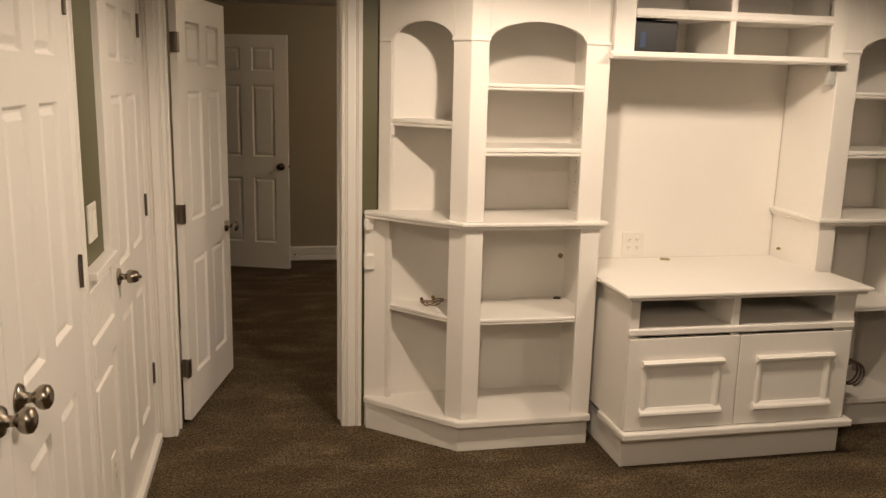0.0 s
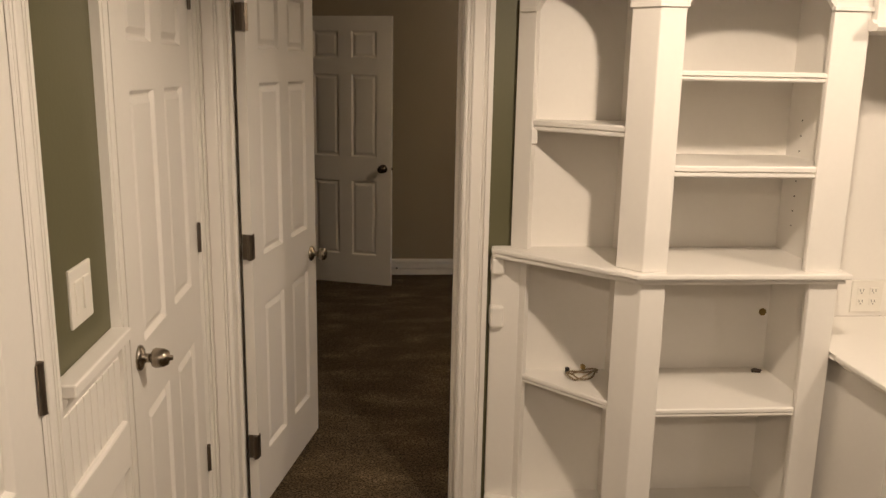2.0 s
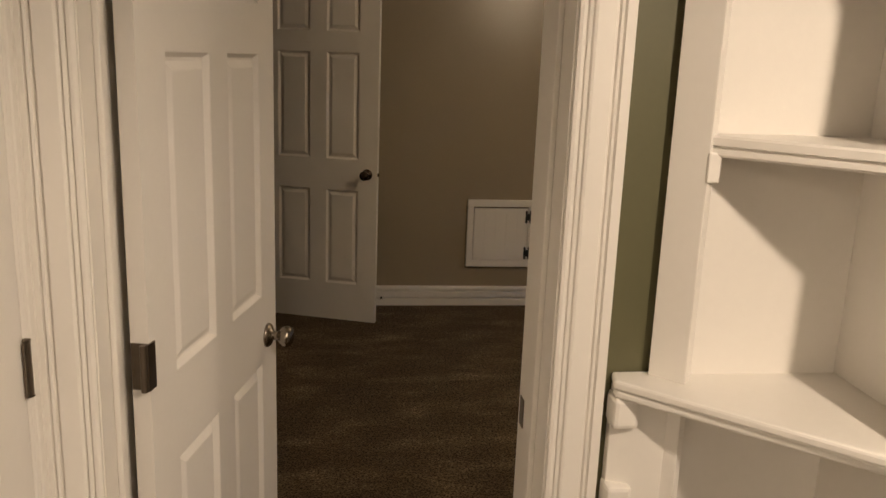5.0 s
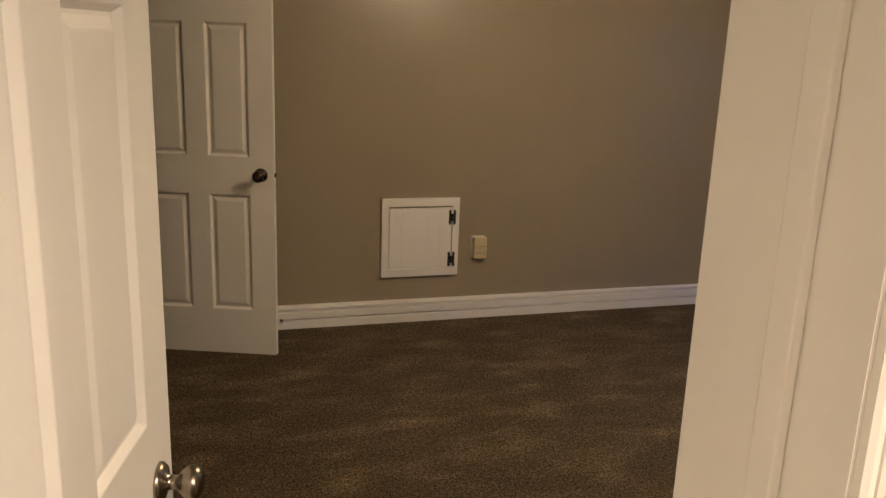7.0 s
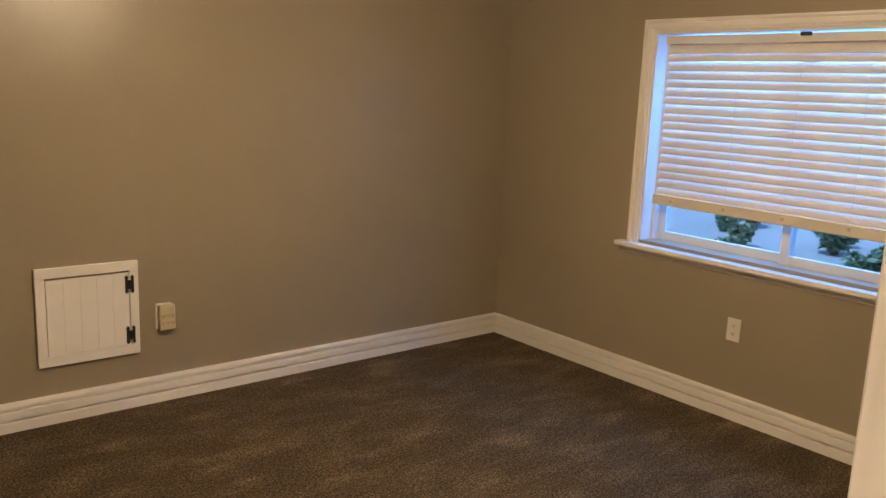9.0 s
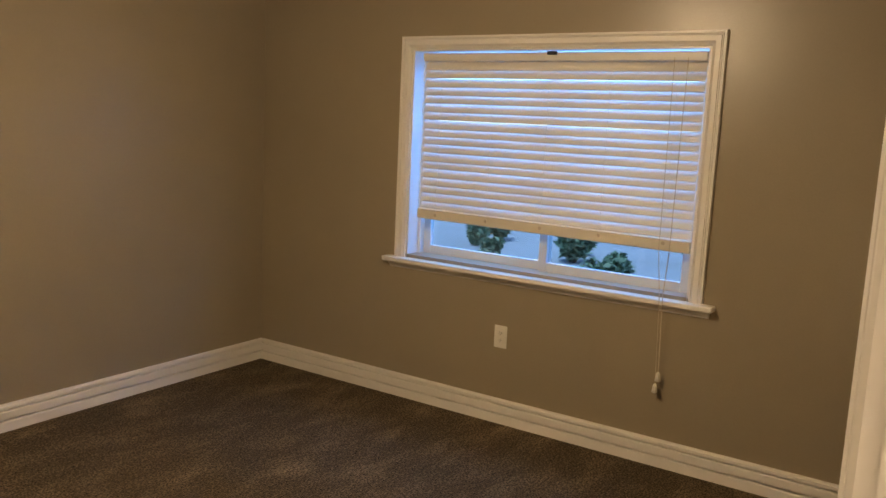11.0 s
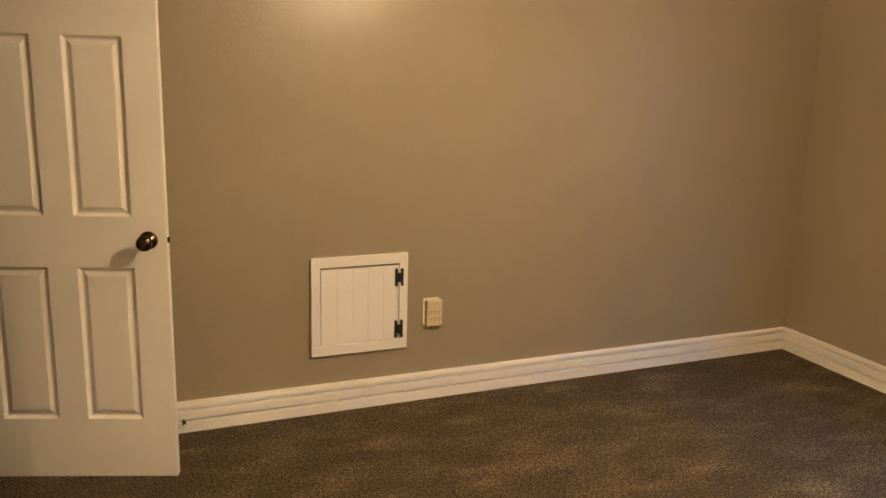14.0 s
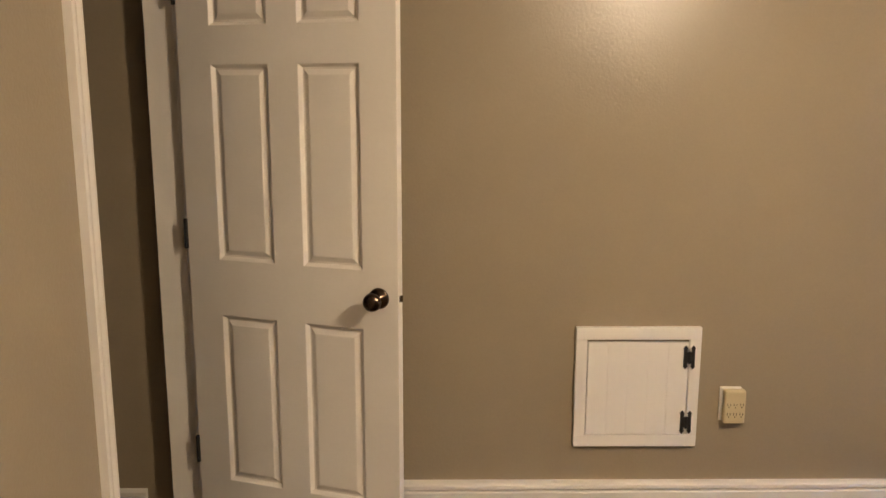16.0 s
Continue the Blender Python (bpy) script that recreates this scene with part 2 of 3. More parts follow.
# family room's left wall, with two closets
CD0, CD1 = 3.22, 3.995                # single closet door
ND0, ND1 = 1.30, 2.705                 # double closet doors
DH2 = 2.05
structure("wall_family_left", [(FAM_X0 - 0.12, FAM_X0, FAM_Y0, ND0, 0, CEIL), (FAM_X0 - 0.12, FAM_X0, ND1, CD0, 0, CEIL), (FAM_X0 - 0.12, FAM_X0, CD1, WALL_Y0, 0, CEIL),
          (FAM_X0 - 0.12, FAM_X0, ND0, ND1, DH2, CEIL), (FAM_X0 - 0.12, FAM_X0, CD0, CD1, DH2, CEIL)], GREEN, "olive green painted wall with white closet doors", "wall")
structure("wall_closet_back", [(-0.9, -0.8, FAM_Y0, WALL_Y0, 0, CEIL)], TAUPE, "plain closet back wall", "wall")
structure("wall_family_right", [(FAM_X1, FAM_X1 + 0.12, FAM_Y0, ym, 0, CEIL)], GREEN, "olive green painted wall", "wall")
structure("wall_family_back", [(-0.9, FAM_X1, FAM_Y0 - 0.12, FAM_Y0, 0, CEIL)], GREEN, "olive green painted wall", "wall")

# baseboards
BASE = [(0, 0), (0.028, 0), (0.028, 0.044), (0.024, 0.047), (0.005, 0.047), (0.005, 0.057), (0.025, 0.058), (0.025, 0.092), (0.022, 0.095), (0.004, 0.095), (0.004, 0.104), (0.021, 0.105), (0.020, 0.117), (0.010, 0.123), (0, 0.125)]


def baseboard(a, b, out, label="white stepped-profile painted baseboard", back=0.0):
    return one("baseboard", moulding(B(), [(u if u else -back, v) for u, v in BASE], (*a, 0), (*b, 0), (*out, 0), (0, 0, 1)), WHITE, label, "baseboard", kind="structure")


baseboard((BED_X0, BED_Y1 - 0.024), (BED_X1, BED_Y1), (0, -1), back=0.03)
baseboard((BED_X1, BED_Y1 - 0.026), (BED_X1, WALL_Y1), (-1, 0))
baseboard((BED_X0, WALL_Y1), (BED_X0, FD0 - 0.085), (1, 0))
baseboard((DW1 + 0.1, WALL_Y1), (BED_X1 - 0.028, WALL_Y1), (0, 1))
baseboard((-1.4, 7.895), (BED_X0 - 0.21, 7.895), (0, -1))

# casings: fluted profile, u across the width from the opening outwards, v proud of the wall
CAS = [(0, 0), (0, 0.010), (0.005, 0.013), (0.010, 0.013), (0.0115, 0.008), (0.013, 0.013), (0.018, 0.015), (0.0195, 0.010), (0.021, 0.016), (0.025, 0.018), (0.052, 0.018), (0.054, 0.012), (0.057, 0.012), (0.059, 0.018), (0.063, 0.019), (0.0645, 0.013), (0.067, 0.020), (0.082, 0.020), (0.085, 0.0)]


def casing(name, corner, along, out, height, width, legs=(1, 1), w=0.085, far_w=0.0, label="white fluted door casing"):
    """Trim round an opening whose foot on the wall is corner; along: its direction, out: away from the wall."""
    c, al, o = Vector((*corner, 0)), Vector((*along, 0)), Vector((*out, 0))
    root = thing(name, pose(0, 0, 0), label, "door trim", kind="structure")
    prof = [(u * w / 0.085, v) for u, v in CAS]
    far_w = far_w or w
    prof2 = [(u * far_w / 0.085, v) for u, v in CAS]
    if legs[0]:
        part("casing_leg", moulding(B(), prof, c, c + Vector((0, 0, height)), -al, o, (0, 1)), WHITE, root)
    if legs[1]:
        part("casing_leg", moulding(B(), prof2, c + al * width, c + al * width + Vector((0, 0, height)), al, o, (0, w / far_w)), WHITE, root)
    part("casing_head", moulding(B(), prof, c + Vector((0, 0, height)), c + al * width + Vector((0, 0, height)), (0, 0, 1), o, (legs[0], legs[1] * far_w / w)), WHITE, root)
    return root


def jambs(name, x0, x1, y0, y1, h, axis, label="white painted door jamb with stop"):
    """Lining of an opening; axis: the way across the opening."""
    root = thing(name, pose(0, 0, 0), label, "door frame", kind="structure")
    t = 0.018
    if axis == "x":
        part("jamb_side", box(B(), x0 - t, x0, y0, y1, 0, h), WHITE, root)
        part("jamb_side", box(B(), x1, x1 + t, y0, y1, 0, h), WHITE, root)
        part("jamb_head", box(B(), x0 - t, x1 + t, y0, y1, h, h + t), WHITE, root)
    else:
        part("jamb_side", box(B(), x0, x1, y0 - t, y0, 0, h), WHITE, root)
        part("jamb_side", box(B(), x0, x1, y1, y1 + t, 0, h), WHITE, root)
        part("jamb_head", box(B(), x0, x1, y0 - t, y1 + t, h, h + t), WHITE, root)
    return root


jj = jambs("door_frame", DW0, DW1, WALL_Y0 - 0.001, WALL_Y1 + 0.001, DH, "x")
part("door_stop_strip", box(B(), DW1 - 0.011, DW1, WALL_Y0 + 0.07, WALL_Y0 + 0.105, 0, DH, 0.003), WHITE, jj)
part("door_stop_strip", box(B(), DW0, DW0 + 0.011, WALL_Y0 + 0.07, WALL_Y0 + 0.105, 0, DH, 0.003), WHITE, jj)
part("strike_plate", box(B(), DW1 - 0.002, DW1 + 0.001, WALL_Y1 - 0.045, WALL_Y1 - 0.015, 0.88, 0.94), HINGE, jj)
jambs("door_frame", BED_X0 - 0.091, BED_X0 + 0.001, FD0, FD1, DH, "y")
jambs("door_frame", FAM_X0 - 0.121, FAM_X0 + 0.001, CD0, CD1, DH2 - 0.018, "y")
jambs("door_frame", FAM_X0 - 0.121, FAM_X0 + 0.001, ND0, ND1, DH2 - 0.018, "y")
casing("door_trim", (DW0 - 0.002, WALL_Y0), (1, 0), (0, -1), DH, DW1 - DW0 + 0.006, w=0.095)
casing("door_trim", (DW0 - 0.005, WALL_Y1), (1, 0), (0, 1), DH, DW1 - DW0 + 0.01, w=0.085)
casing("door_trim", (BED_X0, FD0 - 0.005), (0, 1), (1, 0), DH, FD1 - FD0 + 0.01)
casing("door_trim", (FAM_X0, CD0 - 0.005), (0, 1), (1, 0), DH2 - 0.018, CD1 - CD0 + 0.008, w=0.085, far_w=0.055)
casing("door_trim", (FAM_X0, ND0 - 0.005), (0, 1), (1, 0), DH2 - 0.018, ND1 - ND0 + 0.01, w=0.07)


# ---- doors ----
def knob(parent, x, z, face, side, mat, style):
    """A knob on the door's face at y = face, standing out along side (+1, -1)."""
    if style == "round":
        prof = [(0.033, 0), (0.033, 0.004), (0.028, 0.010), (0.013, 0.014), (0.011, 0.030), (0.018, 0.036), (0.026, 0.044), (0.0285, 0.054), (0.026, 0.064), (0.016, 0.070), (0.004, 0.071)]
    else:
        prof = [(0.032, 0), (0.032, 0.004), (0.027, 0.009), (0.012, 0.013), (0.011, 0.028), (0.022, 0.033), (0.025, 0.040), (0.0225, 0.060), (0.017, 0.070), (0.007, 0.072), (0.006, 0.080), (0.002, 0.081)]
    return part("knob", lathe(B(), [(r, face + side * h) for r, h in prof], (x, 0, z)), mat, parent, "", True)


def hinge(parent, x, y, z, mat=HINGE, leaf=(0.0, 0.035), h=0.09):
    bm = B()
    lathe(bm, [(0.0065, z - h / 2), (0.0065, z + h / 2)], (x, y, 0), "z", 10)
    box(bm, x + leaf[0], x + leaf[1], y - 0.0015, y + 0.0015, z - h / 2, z + h / 2)
    for dz in (-0.5, 0.5):
        lathe(bm, [(0.004, z + dz * h), (0.008, z + dz * h * 1.03), (0.004, z + dz * h * 1.08)], (x, y, 0), "z", 8)
    return part("hinge", bm, mat, parent)


def panel_mesh(x0, x1, z0, z1, t):
    """A raised panel with its sloped moulding, on both faces."""
    bm = B()
    for s in (-1, 1):
        loops = []
        for inset, depth in ((0.0, 0.0), (0.002, 0.001), (0.011, 0.0125), (0.017, 0.0125), (0.033, 0.004), (0.037, 0.0035)):
            y = s * (t / 2 - depth)
            loops.append([bm.verts.new(p) for p in ((x0 + inset, y, z0 + inset), (x1 - inset, y, z0 + inset), (x1 - inset, y, z1 - inset), (x0 + inset, y, z1 - inset))])
        for a, b in zip(loops, loops[1:]):
            for k in range(4):
                bm.faces.new((a[k], a[(k + 1) % 4], b[(k + 1) % 4], b[k]))
        bm.faces.new(loops[-1])
    return bm


def panel_door(name, at, width, label, knob_mat, style="round", height=2.03, sides=(-1, 1), hinges=(0.30, 1.07, 1.83), hinge_side=1, hinge_mat=HINGE, knob_z=0.895, kind="structure", hinge_leaf=(0.0, 0.035), lift=0.0, backset=0.062):
    """A six-panel door. Local x runs from the hinge, z from the door's foot."""
    t = 0.035
    root = thing(name, at, label, "door", kind=kind)
    st = 0.115 if width > 0.68 else 0.095
    mu = 0.10 if width > 0.68 else 0.085
    pw = (width - 2 * st - mu) / 2
    xs = [(st, st + pw), (st + pw + mu, width - st)]
    zs = [(a + lift, b + lift) for a, b in ((0.205, 0.785), (0.968, 1.585), (1.70, 1.90))]
    bm = B()
    cols = [0, xs[0][0], xs[0][1], xs[1][0], xs[1][1], width]
    rows = [0, zs[0][0], zs[0][1], zs[1][0], zs[1][1], zs[2][0], zs[2][1], height]
    for i in range(5):
        for j in range(7):
            if i in (1, 3) and j in (1, 3, 5):
                continue
            for s in (-1, 1):
                y = s * t / 2
                bm.faces.new([bm.verts.new(p) for p in ((cols[i], y, rows[j]), (cols[i + 1], y, rows[j]), (cols[i + 1], y, rows[j + 1]), (cols[i], y, rows[j + 1]))])
    for x in (0, width):
        bm.faces.new([bm.verts.new(p) for p in ((x, -t / 2, 0), (x, t / 2, 0), (x, t / 2, height), (x, -t / 2, height))])
    for z in (0, height):
        bm.faces.new([bm.verts.new(p) for p in ((0, -t / 2, z), (width, -t / 2, z), (width, t / 2, z), (0, t / 2, z))])
    bmesh.ops.remove_doubles(bm, verts=bm.verts, dist=1e-5)
    part("slab", bm, DOORWHITE, root)
    for x0, x1 in xs:
        for z0, z1 in zs:
            part("panel", panel_mesh(x0, x1, z0, z1, t), DOORWHITE, root)
    if knob_mat:
        for s in sides:
            knob(root, width - backset, knob_z, s * t / 2, s, knob_mat, style)
        part("latch", box(B(), width - 0.001, width + 0.007, -0.007, 0.007, knob_z - 0.01, knob_z + 0.01, 0.002), knob_mat, root)
    for hz in hinges:
        hinge(root, -0.004, hinge_side * (t / 2 + 0.004), hz, hinge_mat, hinge_leaf)
    return root


def door_pose(hx, hy, tx, ty, z=0.02):
    return pose(hx, hy, z, 0, 0, math.degrees(math.atan2(ty - hy, tx - hx)))


# the open bedroom door: its visible face looks into the family room's side
bd = panel_door("door_1", door_pose(0.037, 4.192, 0.205, 4.925), 0.752, "white six-panel interior door standing open", NICKEL, knob_z=0.85, hinges=(), height=2.02, backset=0.074)
for hz in (0.265, 1.02, 1.80):
    bm = B()
    lathe(bm, [(0.0065, hz - 0.045), (0.0065, hz + 0.045)], (-0.012, -0.012, 0), "z", 10)
    box(bm, -0.0035, -0.0005, -0.017, 0.0155, hz - 0.045, hz + 0.045)
    box(bm, -0.010, 0.020, -0.0205, -0.0175, hz - 0.045, hz + 0.045)
    part("hinge", bm, HINGE, bd, "dull steel butt hinge")
# the far door, ajar against the end wall
panel_door("door_2", door_pose(-0.085, 7.789, 0.607, 7.55, 0.004), 0.733, "white six-panel door standing open near the end wall", BRONZE, hinges=(0.33, 1.075, 1.84), hinge_side=-1, hinge_mat=BLACKIRON, knob_z=0.912, hinge_leaf=(-0.006, 0.006), lift=0.026)
# closed closet doors
panel_door("door_3", pose(FAM_X0 - 0.006, CD1 - 0.003, 0.015, 0, 0, -90), CD1 - CD0 - 0.006, "white six-panel closet door, closed", NICKEL, "tulip", knob_z=0.945, sides=(1,), hinges=(0.325, 1.10, 1.86), hinge_side=1, hinge_leaf=(-0.013, 0.014))
mid = (ND0 + ND1) / 2
panel_door("door_4", pose(FAM_X0 - 0.006, ND1 - 0.003, 0.015, 0, 0, -90), ND1 - mid - 0.005, "white six-panel closet door leaf, closed", NICKEL, knob_z=0.965, sides=(1,), hinges=(0.325, 1.10, 1.86), hinge_leaf=(-0.013, 0.014))
panel_door("door_5", pose(FAM_X0 - 0.006, ND0 + 0.003, 0.015, 0, 0, 90), mid - ND0 - 0.005, "white six-panel closet door leaf, closed", NICKEL, knob_z=0.965, sides=(-1,), hinges=(0.325, 1.10, 1.86), hinge_side=-1, hinge_leaf=(-0.013, 0.014))


# ---- wainscot strip between the closets ----
G0, G1 = ND1 + 0.076, CD0 - 0.091
ws = thing("wainscot_panel", pose(0, 0, 0), "white beadboard wainscot with a chair-rail cap", "wainscot", kind="structure")
part("backing", box(B(), FAM_X0, FAM_X0 + 0.008, G0, G1, 0, 1.065), WHITE, ws)
part("chair_rail", box(B(), FAM_X0, FAM_X0 + 0.045, G0, G1, 1.063, 1.090, 0.004), WHITE, ws)
part("rail_moulding", moulding(B(), [(0, 0), (0.028, 0), (0.028, -0.008), (0.014, -0.03), (0.010, -0.045), (0, -0.045)], (FAM_X0, G0, 1.063), (FAM_X0, G1, 1.063), (1, 0, 0), (0, 0, 1)), WHITE, ws)
n = 9
for k in range(n):
    w = (G1 - G0) / n
    part("bead_board", box(B(), FAM_X0 + 0.006, FAM_X0 + 0.014, G0 + k * w + 0.002, G0 + (k + 1) * w - 0.002, 0.868, 1.02, 0.002), WHITE, ws)
part("rail", box(B(), FAM_X0 + 0.006, FAM_X0 + 0.026, G0, G1, 0.755, 0.868, 0.006), WHITE, ws)
part("panel", box(B(), FAM_X0 + 0.006, FAM_X0 + 0.018, G0 + 0.05, G1 - 0.05, 0.22, 0.70, 0.005), WHITE, ws)
part("foot_rail", box(B(), FAM_X0 + 0.006, FAM_X0 + 0.026, G0, G1, 0.0, 0.16, 0.004), WHITE, ws)


def wall_plate(name, at, w, h, label, mat=PLASTIC, rockers=0, outlets=()):
    """A plate in the local xz plane that faces -y."""
    root = thing(name, at, label, "wall plate")
    part("plate", box(B(), -w / 2, w / 2, -0.006, 0.001, -h / 2, h / 2, 0.0025), mat, root)
    for k in range(rockers):
        x = (k - (rockers - 1) / 2) * 0.046
        part("rocker", box(B(), x - 0.0165, x + 0.0165, -0.010, -0.004, -0.033, 0.033, 0.002), mat, root)
    for ox, oz in outlets:
        o = part("receptacle", box(B(), ox - 0.016, ox + 0.016, -0.008, -0.004, oz - 0.013, oz + 0.013, 0.002), mat, root)
        for dx in (-0.006, 0.006):
            part("slot", box(B(), ox + dx - 0.001, ox + dx + 0.001, -0.0085, -0.006, oz - 0.002, oz + 0.007), DARK, o)
        part("ground_hole", lathe(B(), [(0.0022, -0.0085), (0.0022, -0.006)], (ox, 0, oz - 0.007), "y", 8), DARK, o)
    return root


wall_plate("light_switch", pose(FAM_X0, 2.955, 1.215, 0, 0, 90), 0.118, 0.118, "white double rocker light switch on a green wall", rockers=2)
wall_plate("wall_outlet", pose(FAM_X0 + 0.018, 2.98, 0.36, 0, 0, 90), 0.072, 0.116, "white duplex outlet on the wainscot", outlets=((0, 0.02), (0, -0.02)))
one("threshold_strip", box(B(), FAM_X0 + 0.012, FAM_X0 + 0.042, 3.32, 4.0, 0.0, 0.045, 0.006), WHITE, "white painted wood strip at a closet door's foot", "trim", kind="structure")


# ---- built-in wall unit ----
BF, BB = 3.67, WALL_Y0                 # front face and back
LEDGE_Z = 1.077
AXIS = 2.465                           # the unit is alike on both sides of this line


def arch_header(pts_a, pts_b, spring, apex, top, thick):
    """A header with an arched underside between two plan points, thick behind the face."""
    a, b = Vector((*pts_a, 0)), Vector((*pts_b, 0))
    d = b - a
    inw = Vector((-d.y, d.x, 0)).normalized() * thick
    bm = B()
    n = 18
    low, high = [], []
    for k in range(n + 1):
        s = k / n
        z = spring + (apex - spring) * (1 - (2 * s - 1) ** 2) ** 0.6
        row = [a + d * s + q for q in (Vector((0, 0, 0)), inw)]
        low.append([bm.verts.new(p + Vector((0, 0, z))) for p in row])
        high.append([bm.verts.new(p + Vector((0, 0, top))) for p in row])
    for k in range(n):
        bm.faces.new((low[k][0], low[k + 1][0], high[k + 1][0], high[k][0]))
        bm.faces.new((low[k][1], high[k][1], high[k + 1][1], low[k + 1][1]))
        bm.faces.new((low[k][0], low[k][1], low[k + 1][1], low[k + 1][0]))
        bm.faces.new((high[k][0], high[k + 1][0], high[k + 1][1], high[k][1]))
    for k in (0, n):
        bm.faces.new((low[k][0], high[k][0], high[k][1], low[k][1]))
    return bm


def bookcase(mirror):
    """A corner bookcase with a straight bay and a canted end bay."""
    def mx(x):
        return 2 * AXIS - x if mirror else x

    def flip(pts):
        q = [(mx(x), y) for x, y in pts]
        return q[::-1] if mirror else q

    root = thing("bookcase", pose(0, 0, 0), "white built-in bookcase with arched bays, canted end and empty shelves", "bookcase", "bookcases of the wall unit")
    C = (1.285, BF)                    # the outer corner of the faces
    L = (0.945, BB - 0.02)             # where the canted face meets the wall
    R = 1.905
    dx, dy = L[0] - C[0], L[1] - C[1]
    ln = math.hypot(dx, dy)
    ux, uy = dx / ln, dy / ln          # along the canted face, from the corner
    nx, ny = -uy, ux                   # into the room is -(inward)
    if ny < 0:
        nx, ny = -nx, -ny              # inward normal (towards the wall)

    def on(s, d=0.0):
        return (C[0] + ux * s + nx * d, C[1] + uy * s + ny * d)

    T = 0.022
    # back and inner sides
    part("back_panel", box(B(), *sorted((mx(0.96), mx(R - 0.002))), BB - 0.02, BB - 0.001, 0.13, CEIL), WHITE, root)
    part("side_panel", box(B(), *sorted((mx(R - T), mx(R))), BF + 0.02, BB - 0.02, 0.13, CEIL), WHITE, root)
    part("divider", box(B(), *sorted((mx(1.30), mx(1.32))), BF + 0.03, BB - 0.02, 0.13, CEIL), WHITE, root)
    for z0, z1, tag in ((0.16, LEDGE_Z - 0.03, "lower"), (LEDGE_Z, CEIL, "upper")):
        part("corner_post", prism(B(), flip([C, (1.362, BF), (1.362, BF + 0.025), (C[0] + 0.03, BF + 0.05), on(0.092, 0.025), on(0.092)]), z0, z1, 0.003), WHITE, root)
        part("stile", box(B(), *sorted((mx(1.795 if tag == "upper" else 1.815), mx(R))), BF, BF + 0.022, z0, z1, 0.003), WHITE, root)
        part("end_post", prism(B(), flip([on(ln - 0.07), on(ln - 0.07, 0.022), on(ln - 0.02, 0.022), on(ln)]), z0, z1, 0.002), WHITE, root)
    # arched headers and their thin capitals
    part("arched_header", arch_header(*((((1.362, BF), (1.795, BF))) if not mirror else ((mx(1.795), BF), (mx(1.362), BF))), 1.853, 1.932, CEIL, 0.022), WHITE, root)
    a, b = on(ln - 0.07), on(0.092)
    part("arched_header", arch_header(*((a, b) if not mirror else ((mx(b[0]), b[1]), (mx(a[0]), a[1]))), 1.853, 1.932, CEIL, 0.022), WHITE, root)
    part("capital", box(B(), *sorted((mx(1.790), mx(R + 0.006))), BF - 0.008, BF + 0.012, 1.846, 1.860, 0.003), WHITE, root)
    part("capital", prism(B(), flip([(C[0] - 0.004, BF - 0.008), (1.367, BF - 0.008), (1.367, BF + 0.004), (C[0] + 0.01, BF + 0.006), on(0.096, 0.004), on(0.096, -0.008)]), 1.846, 1.860, 0.002), WHITE, root)
    part("capital", prism(B(), flip([on(ln - 0.074, -0.008), on(ln - 0.074, 0.004), on(ln - 0.01, 0.004), on(ln - 0.01, -0.008)]), 1.846, 1.860, 0.002), WHITE, root)

    # shelves, each with a rounded nosing
    def nosing(th):
        return [(0, -th), (0.012, -th), (0.016, -th + 0.004), (0.016, -th * 0.62), (0.010, -th * 0.56), (0.010, -th * 0.50), (0.018, -th * 0.44), (0.018, -0.003), (0.015, 0.001), (0, 0.001)]

    def bay_shelf(zt, th=0.028):
        part("shelf", box(B(), *sorted((mx(1.322), mx(R - T))), BF + 0.024, BB - 0.02, zt - 0.018, zt), WHITE, root)
        s = part("shelf_nosing", moulding(B(), nosing(th), (mx(1.345), BF + 0.022, zt), (mx(1.812), BF + 0.022, zt), (0, -1, 0), (0, 0, 1)), WHITE, root)
        return s

    def cant_shelf(zt, th=0.028):
        part("shelf", prism(B(), flip([on(ln - 0.01, 0.024), (1.02, BB - 0.021), (1.298, BB - 0.021), (1.298, BF + 0.06), on(0.05, 0.026)][::-1]), zt - 0.018, zt), WHITE, root)
        part("shelf_nosing", moulding(B(), nosing(th), *((mx(x), y, zt) for x, y in (on(0.05, 0.022), on(ln - 0.055, 0.022))), (mx(-nx) - mx(0), -ny, 0), (0, 0, 1)), WHITE, root)

    bay_shelf(1.672)
    bay_shelf(1.398, 0.034)
    bay_shelf(0.632)
    cant_shelf(1.507, 0.034)
    part("shelf_cleat", box(B(), *sorted((mx(0.99), mx(1.012))), 3.985, BB - 0.021, 1.43, 1.48, 0.003), WHITE, root)
    cant_shelf(0.632)
    # ledge and base, following the canted plan
    def slab(z0, z1, over, name, bev, wing=0.0):
        q = [(L[0] - 0.06, BB - 0.002), (L[0] - 0.06 - over * 0.3, BB - 0.045), (C[0] - 0.012 - over * 0.3, BF - over), (R + wing, BF - over), (R + wing, BB - 0.002)]
        part(name, prism(B(), flip(q), z0, z1, bev), WHITE, root)
    slab(LEDGE_Z - 0.018, LEDGE_Z, 0.03, "ledge", 0.005, 0.028)
    slab(LEDGE_Z - 0.034, LEDGE_Z - 0.018, 0.018, "ledge_moulding", 0.005, 0.016)
    slab(0.128, 0.160, 0.028, "base_shelf", 0.007)
    slab(0.0, 0.128, -0.012, "plinth", 0.003)
